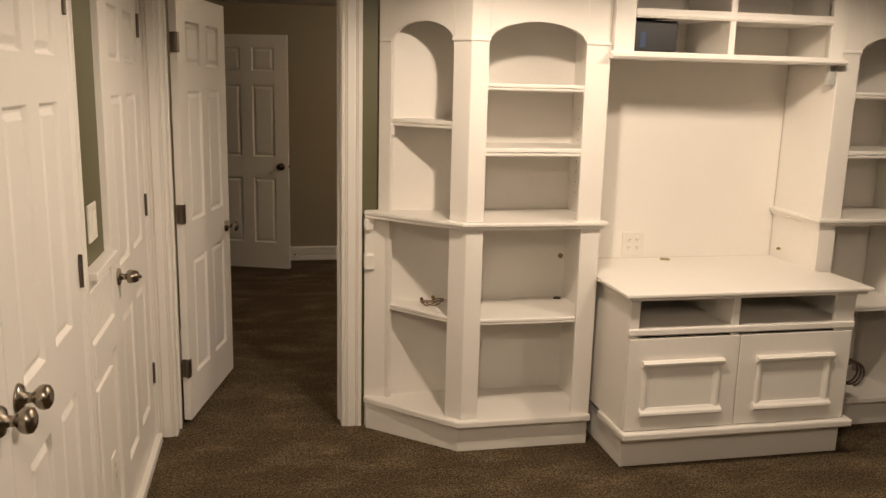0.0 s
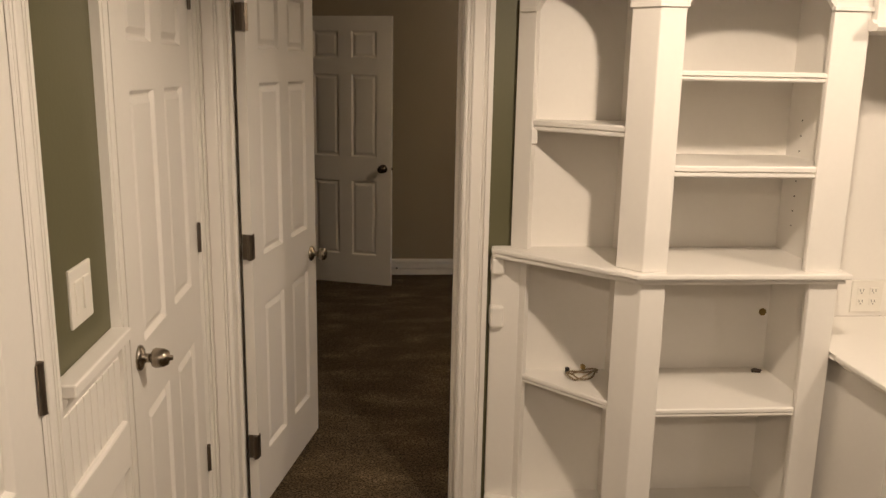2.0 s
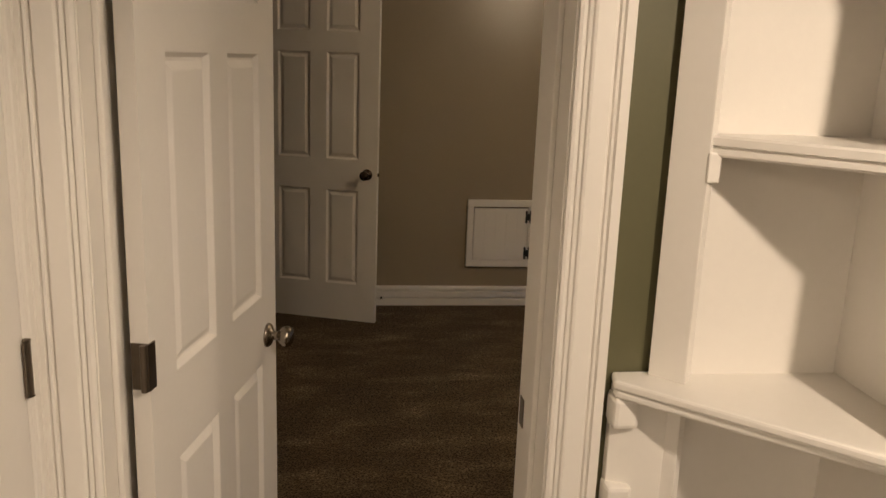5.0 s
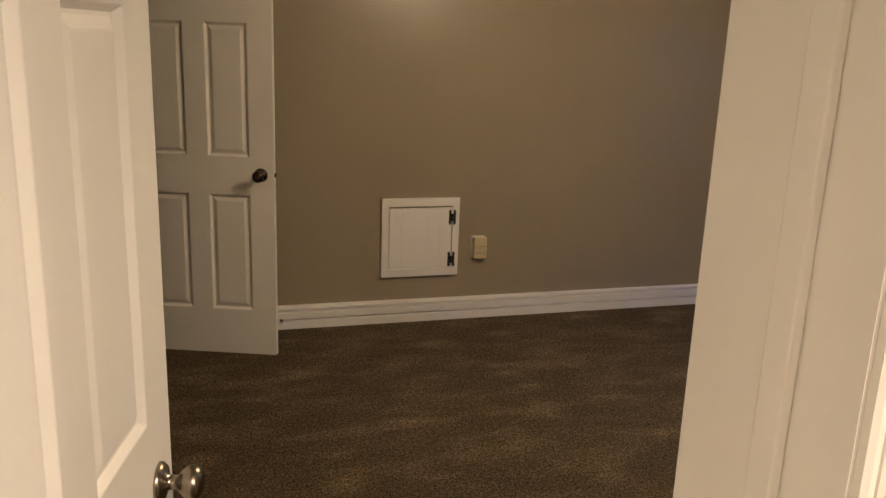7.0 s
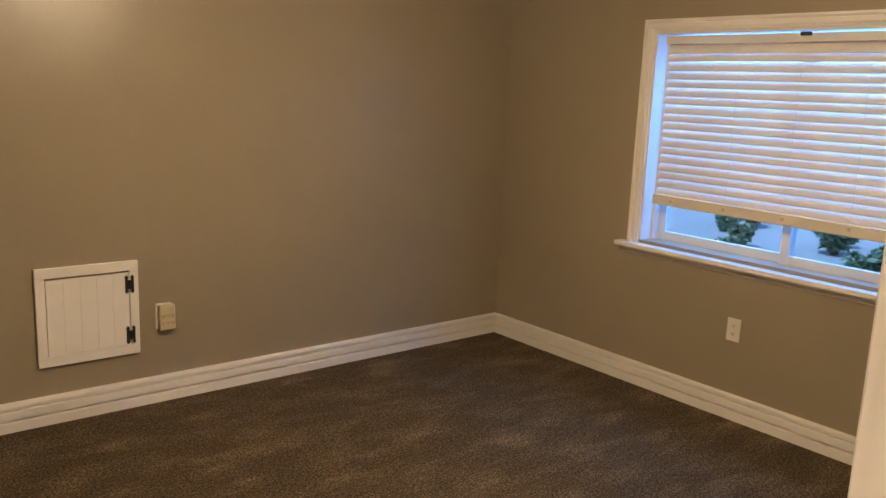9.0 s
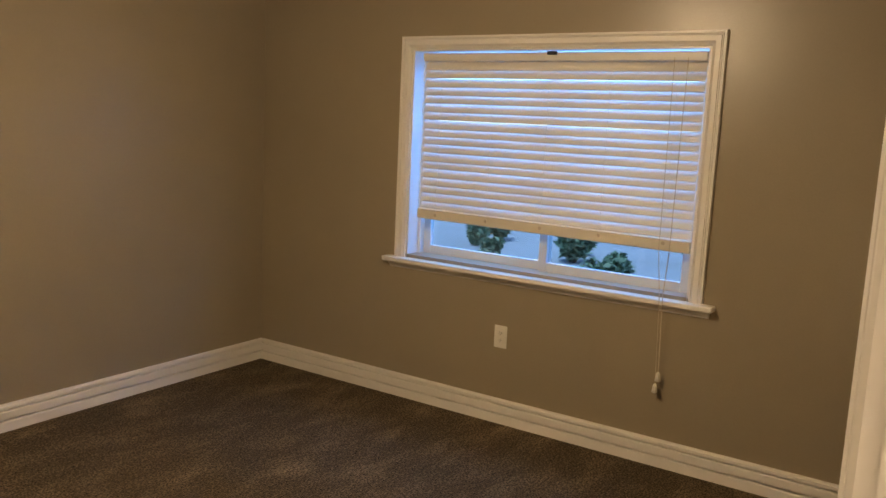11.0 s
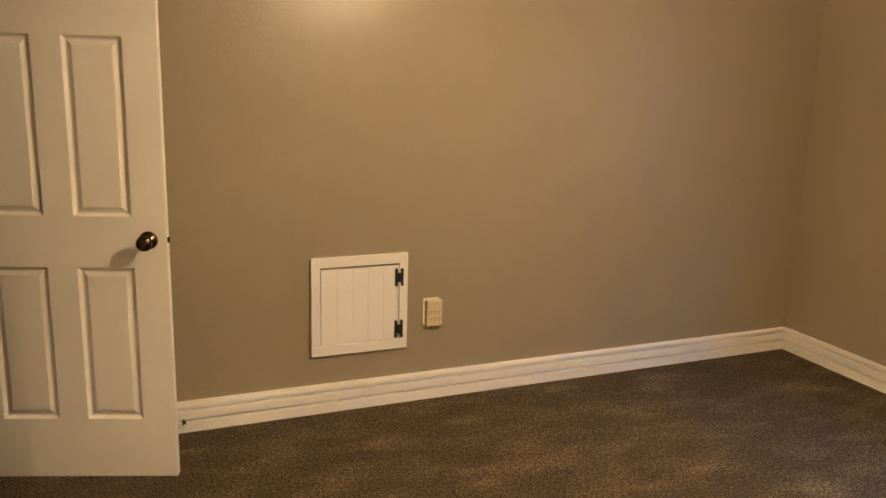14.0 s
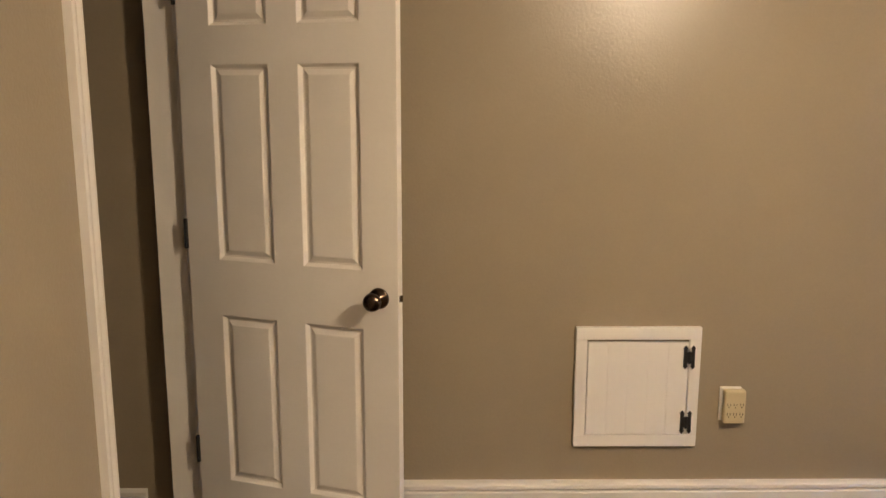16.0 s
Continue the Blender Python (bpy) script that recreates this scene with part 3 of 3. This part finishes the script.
    # lower rail beside the doorway casing
    part("end_rail", prism(B(), flip([(L[0] - 0.062, BB - 0.022), (L[0] + 0.03, BB - 0.055), (L[0] + 0.03, BB - 0.03), (L[0] - 0.062, BB - 0.002)]), 0.16, LEDGE_Z - 0.034, 0.002), WHITE, root)
    for hx, hz in ((1.80, 0.84),):
        part("cable_hole", lathe(B(), [(0.013, BB - 0.024), (0.013, BB - 0.019)], (mx(hx + 0.06), 0, hz), "y", 14), BRASS, root, "brass-rimmed cable hole")
    for pz in range(8):
        for py in (BF + 0.09, BF + 0.28):
            part("shelf_pin_hole", lathe(B(), [(0.003, R - T - 0.0012), (0.003, R - T + 0.001)], (0, py, 1.17 + 0.05 * pz), "x", 6), DARK, root) if not mirror else None
    return root


bookcase(False)
bookcase(True)

# upper cabinet over the niche
uc = thing("upper_cabinet", pose(0, 0, 0), "white built-in open cabinet with four cubbies above a niche", "cabinet")
X0, X1, UF = 1.907, 3.023, 3.645
part("side", box(B(), X0, X0 + 0.02, UF + 0.02, BB - 0.02, 1.80, CEIL), WHITE, uc)
part("side", box(B(), X1 - 0.02, X1, UF + 0.02, BB - 0.02, 1.80, CEIL), WHITE, uc)
part("stile", box(B(), X0, 2.0, UF, UF + 0.02, 1.80, CEIL, 0.002), WHITE, uc)
part("stile", box(B(), 2.955, X1, UF, UF + 0.02, 1.80, CEIL, 0.002), WHITE, uc)
part("bottom", box(B(), X0, X1, UF + 0.02, BB - 0.001, 1.80, 1.824), WHITE, uc)
part("bottom_moulding", moulding(B(), [(0, 0), (0.026, 0), (0.032, 0.010), (0.026, 0.018), (0.014, 0.022), (0.010, 0.032), (0, 0.032)], (X0 - 0.012, UF + 0.02, 1.792), (X1 + 0.012, UF + 0.02, 1.792), (0, -1.6, 0), (0, 0, 1)), WHITE, uc)
part("divider", box(B(), 2.445, 2.475, UF, BB - 0.02, 1.824, 2.20, 0.002), WHITE, uc)
part("middle_shelf", box(B(), X0 + 0.02, X1 - 0.02, UF + 0.02, BB - 0.02, 1.975, 1.995), WHITE, uc)
part("shelf_moulding", moulding(B(), [(0, 0), (0.022, 0), (0.028, 0.010), (0.020, 0.022), (0.022, 0.038), (0, 0.042)], (2.0, UF + 0.02, 1.966), (2.955, UF + 0.02, 1.966), (0, -1, 0), (0, 0, 1)), WHITE, uc)
part("header", box(B(), 2.0, 2.955, UF, UF + 0.02, 2.18, CEIL, 0.002), WHITE, uc)
part("back_panel", box(B(), X0, X1, BB - 0.02, BB - 0.002, 1.824, CEIL), WHITE, uc)
bx = thing("media_box", pose(2.115, 3.86, 1.824), "black electronics box with a blue mark in a cubby", "electronics")
part("case", box(B(), -0.11, 0.105, -0.17, 0.13, 0.004, 0.135, 0.006), BLACKBOX, bx)
part("front_mark", box(B(), -0.07, -0.045, -0.172, -0.169, 0.02, 0.085), BLUE, bx)
for fx in (-0.08, 0.08):
    part("foot", lathe(B(), [(0.012, 0), (0.012, 0.005)], (fx, 0, 0), "z", 10), BLACKBOX, bx)
# small tan disc with a dark stub below it, on the cubby's back
hk = thing("round_fitting", pose(2.60, BB - 0.02, 1.88), "tan round cap with a dark stub on a cubby's back", "cable cover")
part("cap", lathe(B(), [(0.045, 0.0), (0.045, -0.01), (0.030, -0.03), (0.01, -0.034)], (0, 0, 0.02)), CORD, hk)
part("stem", box(B(), -0.012, 0.012, -0.02, 0.0, -0.03, 0.0, 0.003), DARK, hk)
nb = structure("niche_back", [(X0, X1, BB - 0.012, BB - 0.002, 0.82, 1.80)], WHITE, "white painted niche back panel", "panel")
# the bracket's grey stands in for the shade under the cabinet
one("niche_bracket", box(B(), 2.985, 3.018, 3.672, 3.70, 1.70, 1.79, 0.003), SHADED_GREY, "small bracket under the upper cabinet, shade put into its grey colour", "bracket")

# media console
mc = thing("media_console", pose(0, 0, 0), "white built-in media console with two panelled doors and open slots", "media console")
CF = 3.375
A0, A1 = 1.945, 3.035
part("plinth", box(B(), A0 + 0.018, A1 + 0.028, 3.42, BB - 0.001, 0, 0.155, 0.003), WHITE, mc)
part("base_moulding", prism(B(), [(A0 - 0.012, CF - 0.03), (A1 + 0.04, CF - 0.03), (A1 + 0.04, BF - 0.03), (A0 - 0.012, BF - 0.03)], 0.152, 0.188, 0.009), WHITE, mc)
part("side", box(B(), A0, A0 + 0.02, CF + 0.018, BB - 0.003, 0.188, 0.79), WHITE, mc)
part("side", box(B(), A1 - 0.02, A1, CF + 0.018, BB - 0.003, 0.188, 0.79), WHITE, mc)
part("stile", box(B(), A0, 1.988, CF, CF + 0.018, 0.613, 0.79, 0.002), WHITE, mc)
part("stile", box(B(), 2.935, A1, CF, CF + 0.018, 0.613, 0.79, 0.002), WHITE, mc)
part("centre_stile", box(B(), 2.425, 2.46, CF, BB - 0.05, 0.613, 0.79, 0.002), WHITE, mc)
part("rail", box(B(), A0 - 0.004, A1 + 0.004, CF - 0.008, CF + 0.02, 0.625, 0.656, 0.006), WHITE, mc)
part("slot_floor", box(B(), A0 + 0.02, A1 - 0.02, CF + 0.02, BB - 0.02, 0.640, 0.655), WHITE, mc)
part("back_panel", box(B(), A0 + 0.02, A1 - 0.02, BB - 0.02, BB - 0.004, 0.188, 0.79), WHITE, mc)
part("top", prism(B(), [(1.903, 3.328), (3.085, 3.328), (3.085, BF - 0.035), (3.022, BF - 0.035), (3.022, BB - 0.013), (1.908, BB - 0.013), (1.908, BF - 0.035), (1.903, BF - 0.035)], 0.803, 0.821, 0.005), WHITE, mc)
part("top_moulding", prism(B(), [(1.918, 3.345), (3.07, 3.345), (3.07, BF - 0.035), (1.918, BF - 0.035)], 0.787, 0.803, 0.005), WHITE, mc)
for x0, x1, f0, f1 in ((A0 + 0.002, 2.471, 2.017, 2.388), (2.475, A1 - 0.002, 2.566, 2.938)):
    d = part("door", box(B(), x0, x1, CF - 0.004, CF + 0.017, 0.192, 0.612, 0.003), WHITE, mc)
    W = [(0, 0), (0, 0.012), (0.008, 0.020), (0.018, 0.018), (0.026, 0.008), (0.034, 0.004), (0.034, 0)]
    y = CF - 0.004
    part("moulding_top", moulding(B(), W, (f0 - 0.008, y, 0.513), (f1 + 0.008, y, 0.513), (0, 0, -1), (0, -1.3, 0)), WHITE, d)
    part("moulding_bottom", moulding(B(), W, (f0 - 0.008, y, 0.262), (f1 + 0.008, y, 0.262), (0, 0, 1), (0, -1.3, 0)), WHITE, d)
    part("moulding_side", moulding(B(), W, (f0, y, 0.29), (f0, y, 0.485), (1, 0, 0), (0, -0.5, 0)), WHITE, d)
    part("moulding_side", moulding(B(), W, (f1, y, 0.29), (f1, y, 0.485), (-1, 0, 0), (0, -0.5, 0)), WHITE, d)
gr = one("round_fitting", lathe(B(), [(0.026, 0.8213), (0.026, 0.824), (0.020, 0.8245), (0.019, 0.8222)], (2.40, 3.99, 0), "z", 20), BRASS, "thin brass cable grommet in the console top", "cable cover")
wall_plate("wall_outlet", pose(2.245, BB - 0.012, 0.895, 0, 0, 0), 0.118, 0.118, "white double duplex outlet in the niche", outlets=((-0.023, 0.02), (-0.023, -0.02), (0.023, 0.02), (0.023, -0.02)))
one("cable_stub", lathe(B(), [(0.006, 0), (0.007, 0.012), (0.003, 0.02)], (3.0, 3.95, 0.875), "x", 8), BRASS, "small brass cable stub in the niche", "cable")

# two small rounded blocks on the wall beside the doorway
for z0, z1 in ((0.985, 1.043), (0.795, 0.872)):
    one("wall_block", box(B(), 0.879, 0.926, BB - 0.052, BB - 0.001, z0, z1, 0.008), WHITE, "small white painted block beside the doorway casing", "trim block", "trim blocks")


def cable(name, pts, r, label, mat=CABLE):
    root = thing(name, pose(0, 0, 0), label, "cable")
    part("wire", tube(B(), pts, r), mat, root, "", True)
    return root


coil = [(1.20 + 0.055 * math.cos(a) * (1 + 0.15 * math.sin(3 * a)), 3.96 + 0.035 * math.sin(a * 1.07), 0.6365 + 0.008 * (1 + math.sin(2.3 * a))) for a in np.linspace(0.4, 13, 60)]
c1 = cable("cable_coil", coil, 0.003, "short looped tan cable with a brass plug on a shelf", TANWIRE)
part("plug", lathe(B(), [(0.006, 0), (0.009, 0.006), (0.009, 0.018), (0.004, 0.022)], (1.21, 3.99, 0.655), "y", 10), BRASS, c1)
part("connector", lathe(B(), [(0.008, 0), (0.008, 0.02)], (1.15, 3.98, 0.64), "z", 10), BLACKIRON, c1)
coil2 = [(3.425 + 0.062 * math.cos(a), 3.80 + 0.004 * a, 0.228 + 0.062 * math.sin(a)) for a in np.linspace(-1.5, 17.3, 90)]
coil2 += [(3.40 + 0.02 * s, 3.92 + 0.1 * s, 0.29 + 0.4 * s) for s in np.linspace(0.1, 1, 12)]
cable("cable_coil", coil2, 0.0055, "dark coiled cable leaning on a bookcase's base shelf")


def chip():
    # a splinter left in the back corner of a shelf
    bm = B()
    prism(bm, [(1.815, 3.985), (1.845, 3.978), (1.858, 3.995), (1.838, 4.012), (1.822, 4.004)], 0.6325, 0.640, 0.002)
    return one("wood_chip", bm, CABLE, "small brown wood splinter lying on a white shelf", "debris")


chip()

# ---- the bedroom ----
ht = thing("access_hatch", pose(1.440, BED_Y1, 0.487), "white wooden wall access hatch with black hinges", "access hatch")
hw, hh = 0.224, 0.225
for x0, x1, z0, z1 in ((-hw, hw, hh - 0.045, hh), (-hw, hw, -hh, -hh + 0.045), (-hw, -hw + 0.04, -hh + 0.045, hh - 0.045), (hw - 0.04, hw, -hh + 0.045, hh - 0.045)):
    part("frame_board", box(B(), x0, x1, -0.020, 0.001, z0, z1, 0.002), WHITE, ht)
hd = part("hatch_door", box(B(), -hw + 0.043, hw - 0.043, -0.012, 0.0, -hh + 0.048, hh - 0.056, 0.001), WHITE, ht)
nb_ = 5
for k in range(nb_):
    w = (2 * hw - 0.088) / nb_
    part("board", box(B(), -hw + 0.044 + k * w + 0.0002, -hw + 0.044 + (k + 1) * w - 0.0002, -0.0188, -0.012, -hh + 0.047, hh - 0.055, 0.0004), WHITE, hd)
for hz in (0.115, -0.13):
    bm = B()
    for dx in (-0.0135, 0.0135):
        box(bm, hw - 0.042 + dx - 0.006, hw - 0.042 + dx + 0.006, -0.025, -0.018, hz - 0.034, hz + 0.034, 0.001)
        for s in (-1, 1):
            prism_pts = [(hw - 0.042 + dx - 0.009, hz + s * 0.032), (hw - 0.042 + dx + 0.009, hz + s * 0.032), (hw - 0.042 + dx, hz + s * 0.045)]
            vs = [bm.verts.new((x, y, z)) for y in (-0.0245, -0.018) for x, z in prism_pts]
            bm.faces.new(vs[:3]), bm.faces.new(vs[3:])
            for i in range(3):
                bm.faces.new((vs[i], vs[(i + 1) % 3], vs[3 + (i + 1) % 3], vs[3 + i]))
    box(bm, hw - 0.056, hw - 0.028, -0.026, -0.018, hz - 0.020, hz + 0.020, 0.001)
    lathe(bm, [(0.005, hz - 0.022), (0.005, hz + 0.022)], (hw - 0.042, -0.026, 0), "z", 8)
    part("hinge", bm, BLACKIRON, ht, "black iron butterfly hinge")

tp = thing("outlet_tap", pose(1.788, BED_Y1, 0.42), "beige six-way plug-in outlet tap on the wall", "outlet")
part("plate", box(B(), -0.042, 0.036, -0.008, 0.001, -0.062, 0.066, 0.003), PLASTIC, tp)
tb = part("body", box(B(), -0.034, 0.044, -0.040, -0.008, -0.064, 0.062, 0.008), BEIGE, tp)
for oz in (-0.030, 0.006):
    for ox in (-0.018, 0.005, 0.028):
        for dx in (-0.005, 0.005):
            part("slot", box(B(), ox + dx - 0.001, ox + dx + 0.001, -0.0412, -0.039, oz, oz + 0.008), DARK, tb)
        part("ground_hole", lathe(B(), [(0.0022, -0.0412), (0.0022, -0.039)], (ox, 0, oz - 0.006), "y", 8), DARK, tb)
wall_plate("wall_outlet", pose(BED_X1, 6.24, 0.45, 0, 0, -90), 0.072, 0.116, "white duplex outlet below the window", outlets=((0, 0.02), (0, -0.02)))

# spring door stop on the baseboard
ds = thing("door_stop", pose(0.66, BED_Y1 - 0.036, 0.055), "dark spring door stop on the baseboard", "door stop")
part("spring", tube(B(), [(0.006 * math.cos(a), -0.003 * a / 1.5, 0.006 * math.sin(a)) for a in np.linspace(0, 34, 120)], 0.0016, 5), BLACKIRON, ds, "", True)
part("tip", lathe(B(), [(0.008, -0.066), (0.009, -0.074), (0.006, -0.080)], (0, 0, 0), "y", 10), PLASTIC, ds)

# window: casing, stool, frame, sashes, panes
wi = thing("window_1", pose(0, 0, 0), "white-cased sliding window with a stool and apron", "window", kind="structure")
ox = BED_X1
for y, al in ((WY0, -1), (WY1, 1)):
    part("window_casing", moulding(B(), [(u * 0.75, v) for u, v in CAS], (ox, y, WZ0 - 0.02), (ox, y, WZ1), (0, al, 0), (-1, 0, 0), (0, 1)), WHITE, wi)
part("window_casing", moulding(B(), [(u * 0.75, v) for u, v in CAS], (ox, WY0, WZ1), (ox, WY1, WZ1), (0, 0, 1), (-1, 0, 0), (1, 1)), WHITE, wi)
part("window_sill", box(B(), ox - 0.06, ox + 0.155, WY0 - 0.118, WY1 + 0.118, 0.757, 0.783, 0.006), WHITE, wi)
part("apron", moulding(B(), [(0, 0), (0.035, 0), (0.030, -0.012), (0.014, -0.022), (0.010, -0.034), (0, -0.036)], (ox, WY0 - 0.095, 0.757), (ox, WY1 + 0.095, 0.757), (-1, 0, 0), (0, 0, 1)), WHITE, wi)
for y0, y1 in ((WY0 - 0.002, WY0 + 0.012), (WY1 - 0.012, WY1 + 0.002)):
    part("reveal", box(B(), ox, ox + 0.155, y0, y1, 0.783, WZ1), WHITE, wi)
part("reveal", box(B(), ox, ox + 0.155, WY0 + 0.012, WY1 - 0.012, WZ1 - 0.012, WZ1 + 0.002), WHITE, wi)
ym2 = (WY0 + WY1) / 2 - 0.0


def sash(y0, y1, x):
    s = part("sash", box(B(), x - 0.016, x + 0.016, y0, y0 + 0.045, 0.795, WZ1 - 0.03, 0.003), VINYL, wi)
    part("sash_stile", box(B(), x - 0.016, x + 0.016, y1 - 0.045, y1, 0.795, WZ1 - 0.03, 0.003), VINYL, s)
    part("sash_rail", box(B(), x - 0.015, x + 0.015, y0 + 0.045, y1 - 0.045, 0.795, 0.845, 0.003), VINYL, s)
    part("sash_rail", box(B(), x - 0.015, x + 0.015, y0 + 0.045, y1 - 0.045, WZ1 - 0.08, WZ1 - 0.03, 0.003), VINYL, s)
    p = part("pane", box(B(), x - 0.002, x + 0.002, y0 + 0.045, y1 - 0.045, 0.845, WZ1 - 0.08), GLASS, s)
    p.visible_shadow = False


sash(WY0 + 0.03, ym2 + 0.022, ox + 0.112)
sash(ym2 - 0.022, WY1 - 0.03, ox + 0.142)
part("window_frame", box(B(), ox + 0.09, ox + 0.158, WY0 + 0.012, WY1 - 0.012, 0.783, 0.797, 0.003), VINYL, wi)
for y0, y1 in ((WY0 + 0.012, WY0 + 0.032), (WY1 - 0.032, WY1 - 0.012)):
    part("window_frame", box(B(), ox + 0.09, ox + 0.158, y0, y1, 0.797, WZ1 - 0.012, 0.003), VINYL, wi)

# blind
bl = thing("window_blind", pose(ox + 0.035, 0, 0), "white slatted blind lowered most of the way, tilted nearly shut", "blind")
BY0, BY1 = 5.325, 6.80
part("headrail", box(B(), -0.028, 0.028, BY0, BY1, WZ1 - 0.062, WZ1 - 0.022, 0.003), SLAT, bl)
base_slat = None
NS = 18
top_z, bot_z = WZ1 - 0.085, 1.075
for k in range(NS):
    z = top_z + (bot_z - top_z) * k / (NS - 1)
    if base_slat is None:
        sb_ = B()
        prof = []
        for i in range(7):
            s = i / 6 - 0.5
            prof.append((s * 0.050, 0.0035 * (1 - 4 * s * s)))
        prof += [(u, v - 0.0028) for u, v in prof[::-1]]
        moulding(sb_, prof, (0, BY0 + 0.004, 0), (0, BY1 - 0.004, 0), (math.cos(radians(64)), 0, math.sin(radians(64))), (-math.sin(radians(64)), 0, math.cos(radians(64))))
        base_slat = part("slat", sb_, SLAT, bl)
        base_slat.matrix_local = pose(0, 0, z)
    else:
        sl = new("slat", base_slat.data)
        sl.parent = bl
        sl.matrix_local = pose(0, 0, z, 0, 0, 0) @ pose(0, 0, 0, random.uniform(-0.04, 0.04), random.uniform(-0.2, 0.2), 0)
bm = box(B(), -0.030, 0.014, BY0, BY1, 0.998, 1.052, 0.005)
rail = part("bottom_rail", bm, RAILMAT, bl)
rail.matrix_local = pose(0, 6.06, 1.03, 0.45) @ pose(0, -6.06, -1.03)
for ty in np.linspace(BY0 + 0.12, BY1 - 0.12, 5):
    part("ladder_cord", tube(B(), [(-0.030, ty, 1.03), (-0.024, ty, WZ1 - 0.06)], 0.0008, 5), SLAT, bl)
    part("rail_button", lathe(B(), [(0.009, -0.0335), (0.009, -0.029)], (0, ty, 1.028), "x", 10), CORD, bl)
part("catch", box(B(), -0.04, -0.026, 6.03, 6.08, WZ1 - 0.035, WZ1 - 0.018, 0.003), BLACKIRON, bl)
pc = part("pull_cord", tube(B(), [(-0.045, 5.40, WZ1 - 0.05), (-0.072, 5.40, 1.0), (-0.108, 5.40, 0.80), (-0.075, 5.40, 0.44)], 0.002, 6), CORD, bl)
part("pull_cord", tube(B(), [(-0.045, 5.46, WZ1 - 0.05), (-0.066, 5.45, 1.0), (-0.108, 5.415, 0.80), (-0.075, 5.41, 0.39)], 0.0016, 6), CORD, bl)
for ty, tz in ((5.40, 0.42), (5.41, 0.365)):
    part("tassel", lathe(B(), [(0.003, tz + 0.03), (0.009, tz + 0.02), (0.013, tz - 0.012), (0.006, tz - 0.016)], (-0.075, ty, 0), "z", 10), PLASTIC, bl, "", True)

# ceiling lamps
cl = thing("ceiling_lamp", pose(*BED_LIGHT, CEIL), "flush ceiling lamp with a frosted glass bowl", "ceiling lamp")
part("canopy", lathe(B(), [(0.09, 0), (0.09, -0.02), (0.07, -0.035)], (0, 0, 0), "z", 24), BRONZE, cl)
bowl = part("bowl", lathe(B(), [(0.155, -0.036), (0.15, -0.06), (0.12, -0.09), (0.07, -0.108), (0.01, -0.112)], (0, 0, 0), "z", 28), LAMPGLASS, cl, "lit frosted glass bowl", True)
# a ring and lens for each family lamp, the two added fill lamps included
for lx, ly, lw in FAMILY_LIGHTS:
    rl = thing("unseen_ceiling_light", pose(lx, ly, CEIL), "unseen ceiling light with a lit lens and white ring, two of four added as fill", "ceiling lamp", "recessed ceiling lights")
    part("trim_ring", lathe(B(), [(0.095, 0), (0.09, -0.008), (0.072, -0.010), (0.07, 0)], (0, 0, 0), "z", 24), WHITE, rl)
    part("lens", lathe(B(), [(0.068, -0.001), (0.06, -0.006), (0.01, -0.008)], (0, 0, 0), "z", 20), LAMPGLASS, rl)

# ---- outside the window ----
gbm = B()
box(gbm, -300, 400, -300, 300, -0.5, -0.13)
one("ground", gbm, LAWN, "grey gravelly yard outside the window", "ground", kind="structure")


def shrub(x, y, h, seed):
    rnd = random.Random(seed)
    root = thing("shrub", pose(x, y, -0.13), "leafy garden shrub outside the window", "shrub", "shrubs outside")
    tips = []
    bmS = B()
    for k in range(9):
        a = 2 * math.pi * k / 9 + rnd.uniform(-0.3, 0.3)
        r = rnd.uniform(0.25, 0.55) * h
        tip = (r * math.cos(a), r * math.sin(a), h * rnd.uniform(0.55, 1.0))
        tube(bmS, [(0.03 * math.cos(a), 0.03 * math.sin(a), 0), (tip[0] * 0.5, tip[1] * 0.5, tip[2] * 0.6), tip], 0.012, 5)
        tips.append(tip)
    part("stem", bmS, TWIG, root)
    verts, faces = [], []
    for k in range(1500):
        t = rnd.choice(tips)
        s = rnd.uniform(0.35, 1.05)
        c = Vector((t[0] * s + rnd.gauss(0, 0.1 * h), t[1] * s + rnd.gauss(0, 0.1 * h), max(0.03, t[2] * s + rnd.gauss(0, 0.08 * h))))
        d = Vector((rnd.gauss(0, 1), rnd.gauss(0, 1), rnd.gauss(0, 0.6))).normalized()
        e = d.cross(Vector((rnd.gauss(0, 1), rnd.gauss(0, 1), 1))).normalized()
        l, w = rnd.uniform(0.04, 0.08), rnd.uniform(0.015, 0.03)
        i = len(verts)
        verts += [c - d * l, c + e * w, c + d * l, c - e * w]
        faces.append((i, i + 1, i + 2, i + 3))
    me = bpy.data.meshes.new("crown")
    me.from_pydata([tuple(v) for v in verts], [], faces)
    me.materials.append(LEAF)
    ob = new("crown", me)
    ob.parent = root


rows = random.Random(5)
for k in range(12):
    shrub(8.3 + 0.75 * (k % 4) + rows.uniform(-0.2, 0.2), 6.0 + 1.6 * (k // 4) + 0.3 * (k % 4) + rows.uniform(-0.3, 0.3), rows.uniform(0.2, 0.42), k)
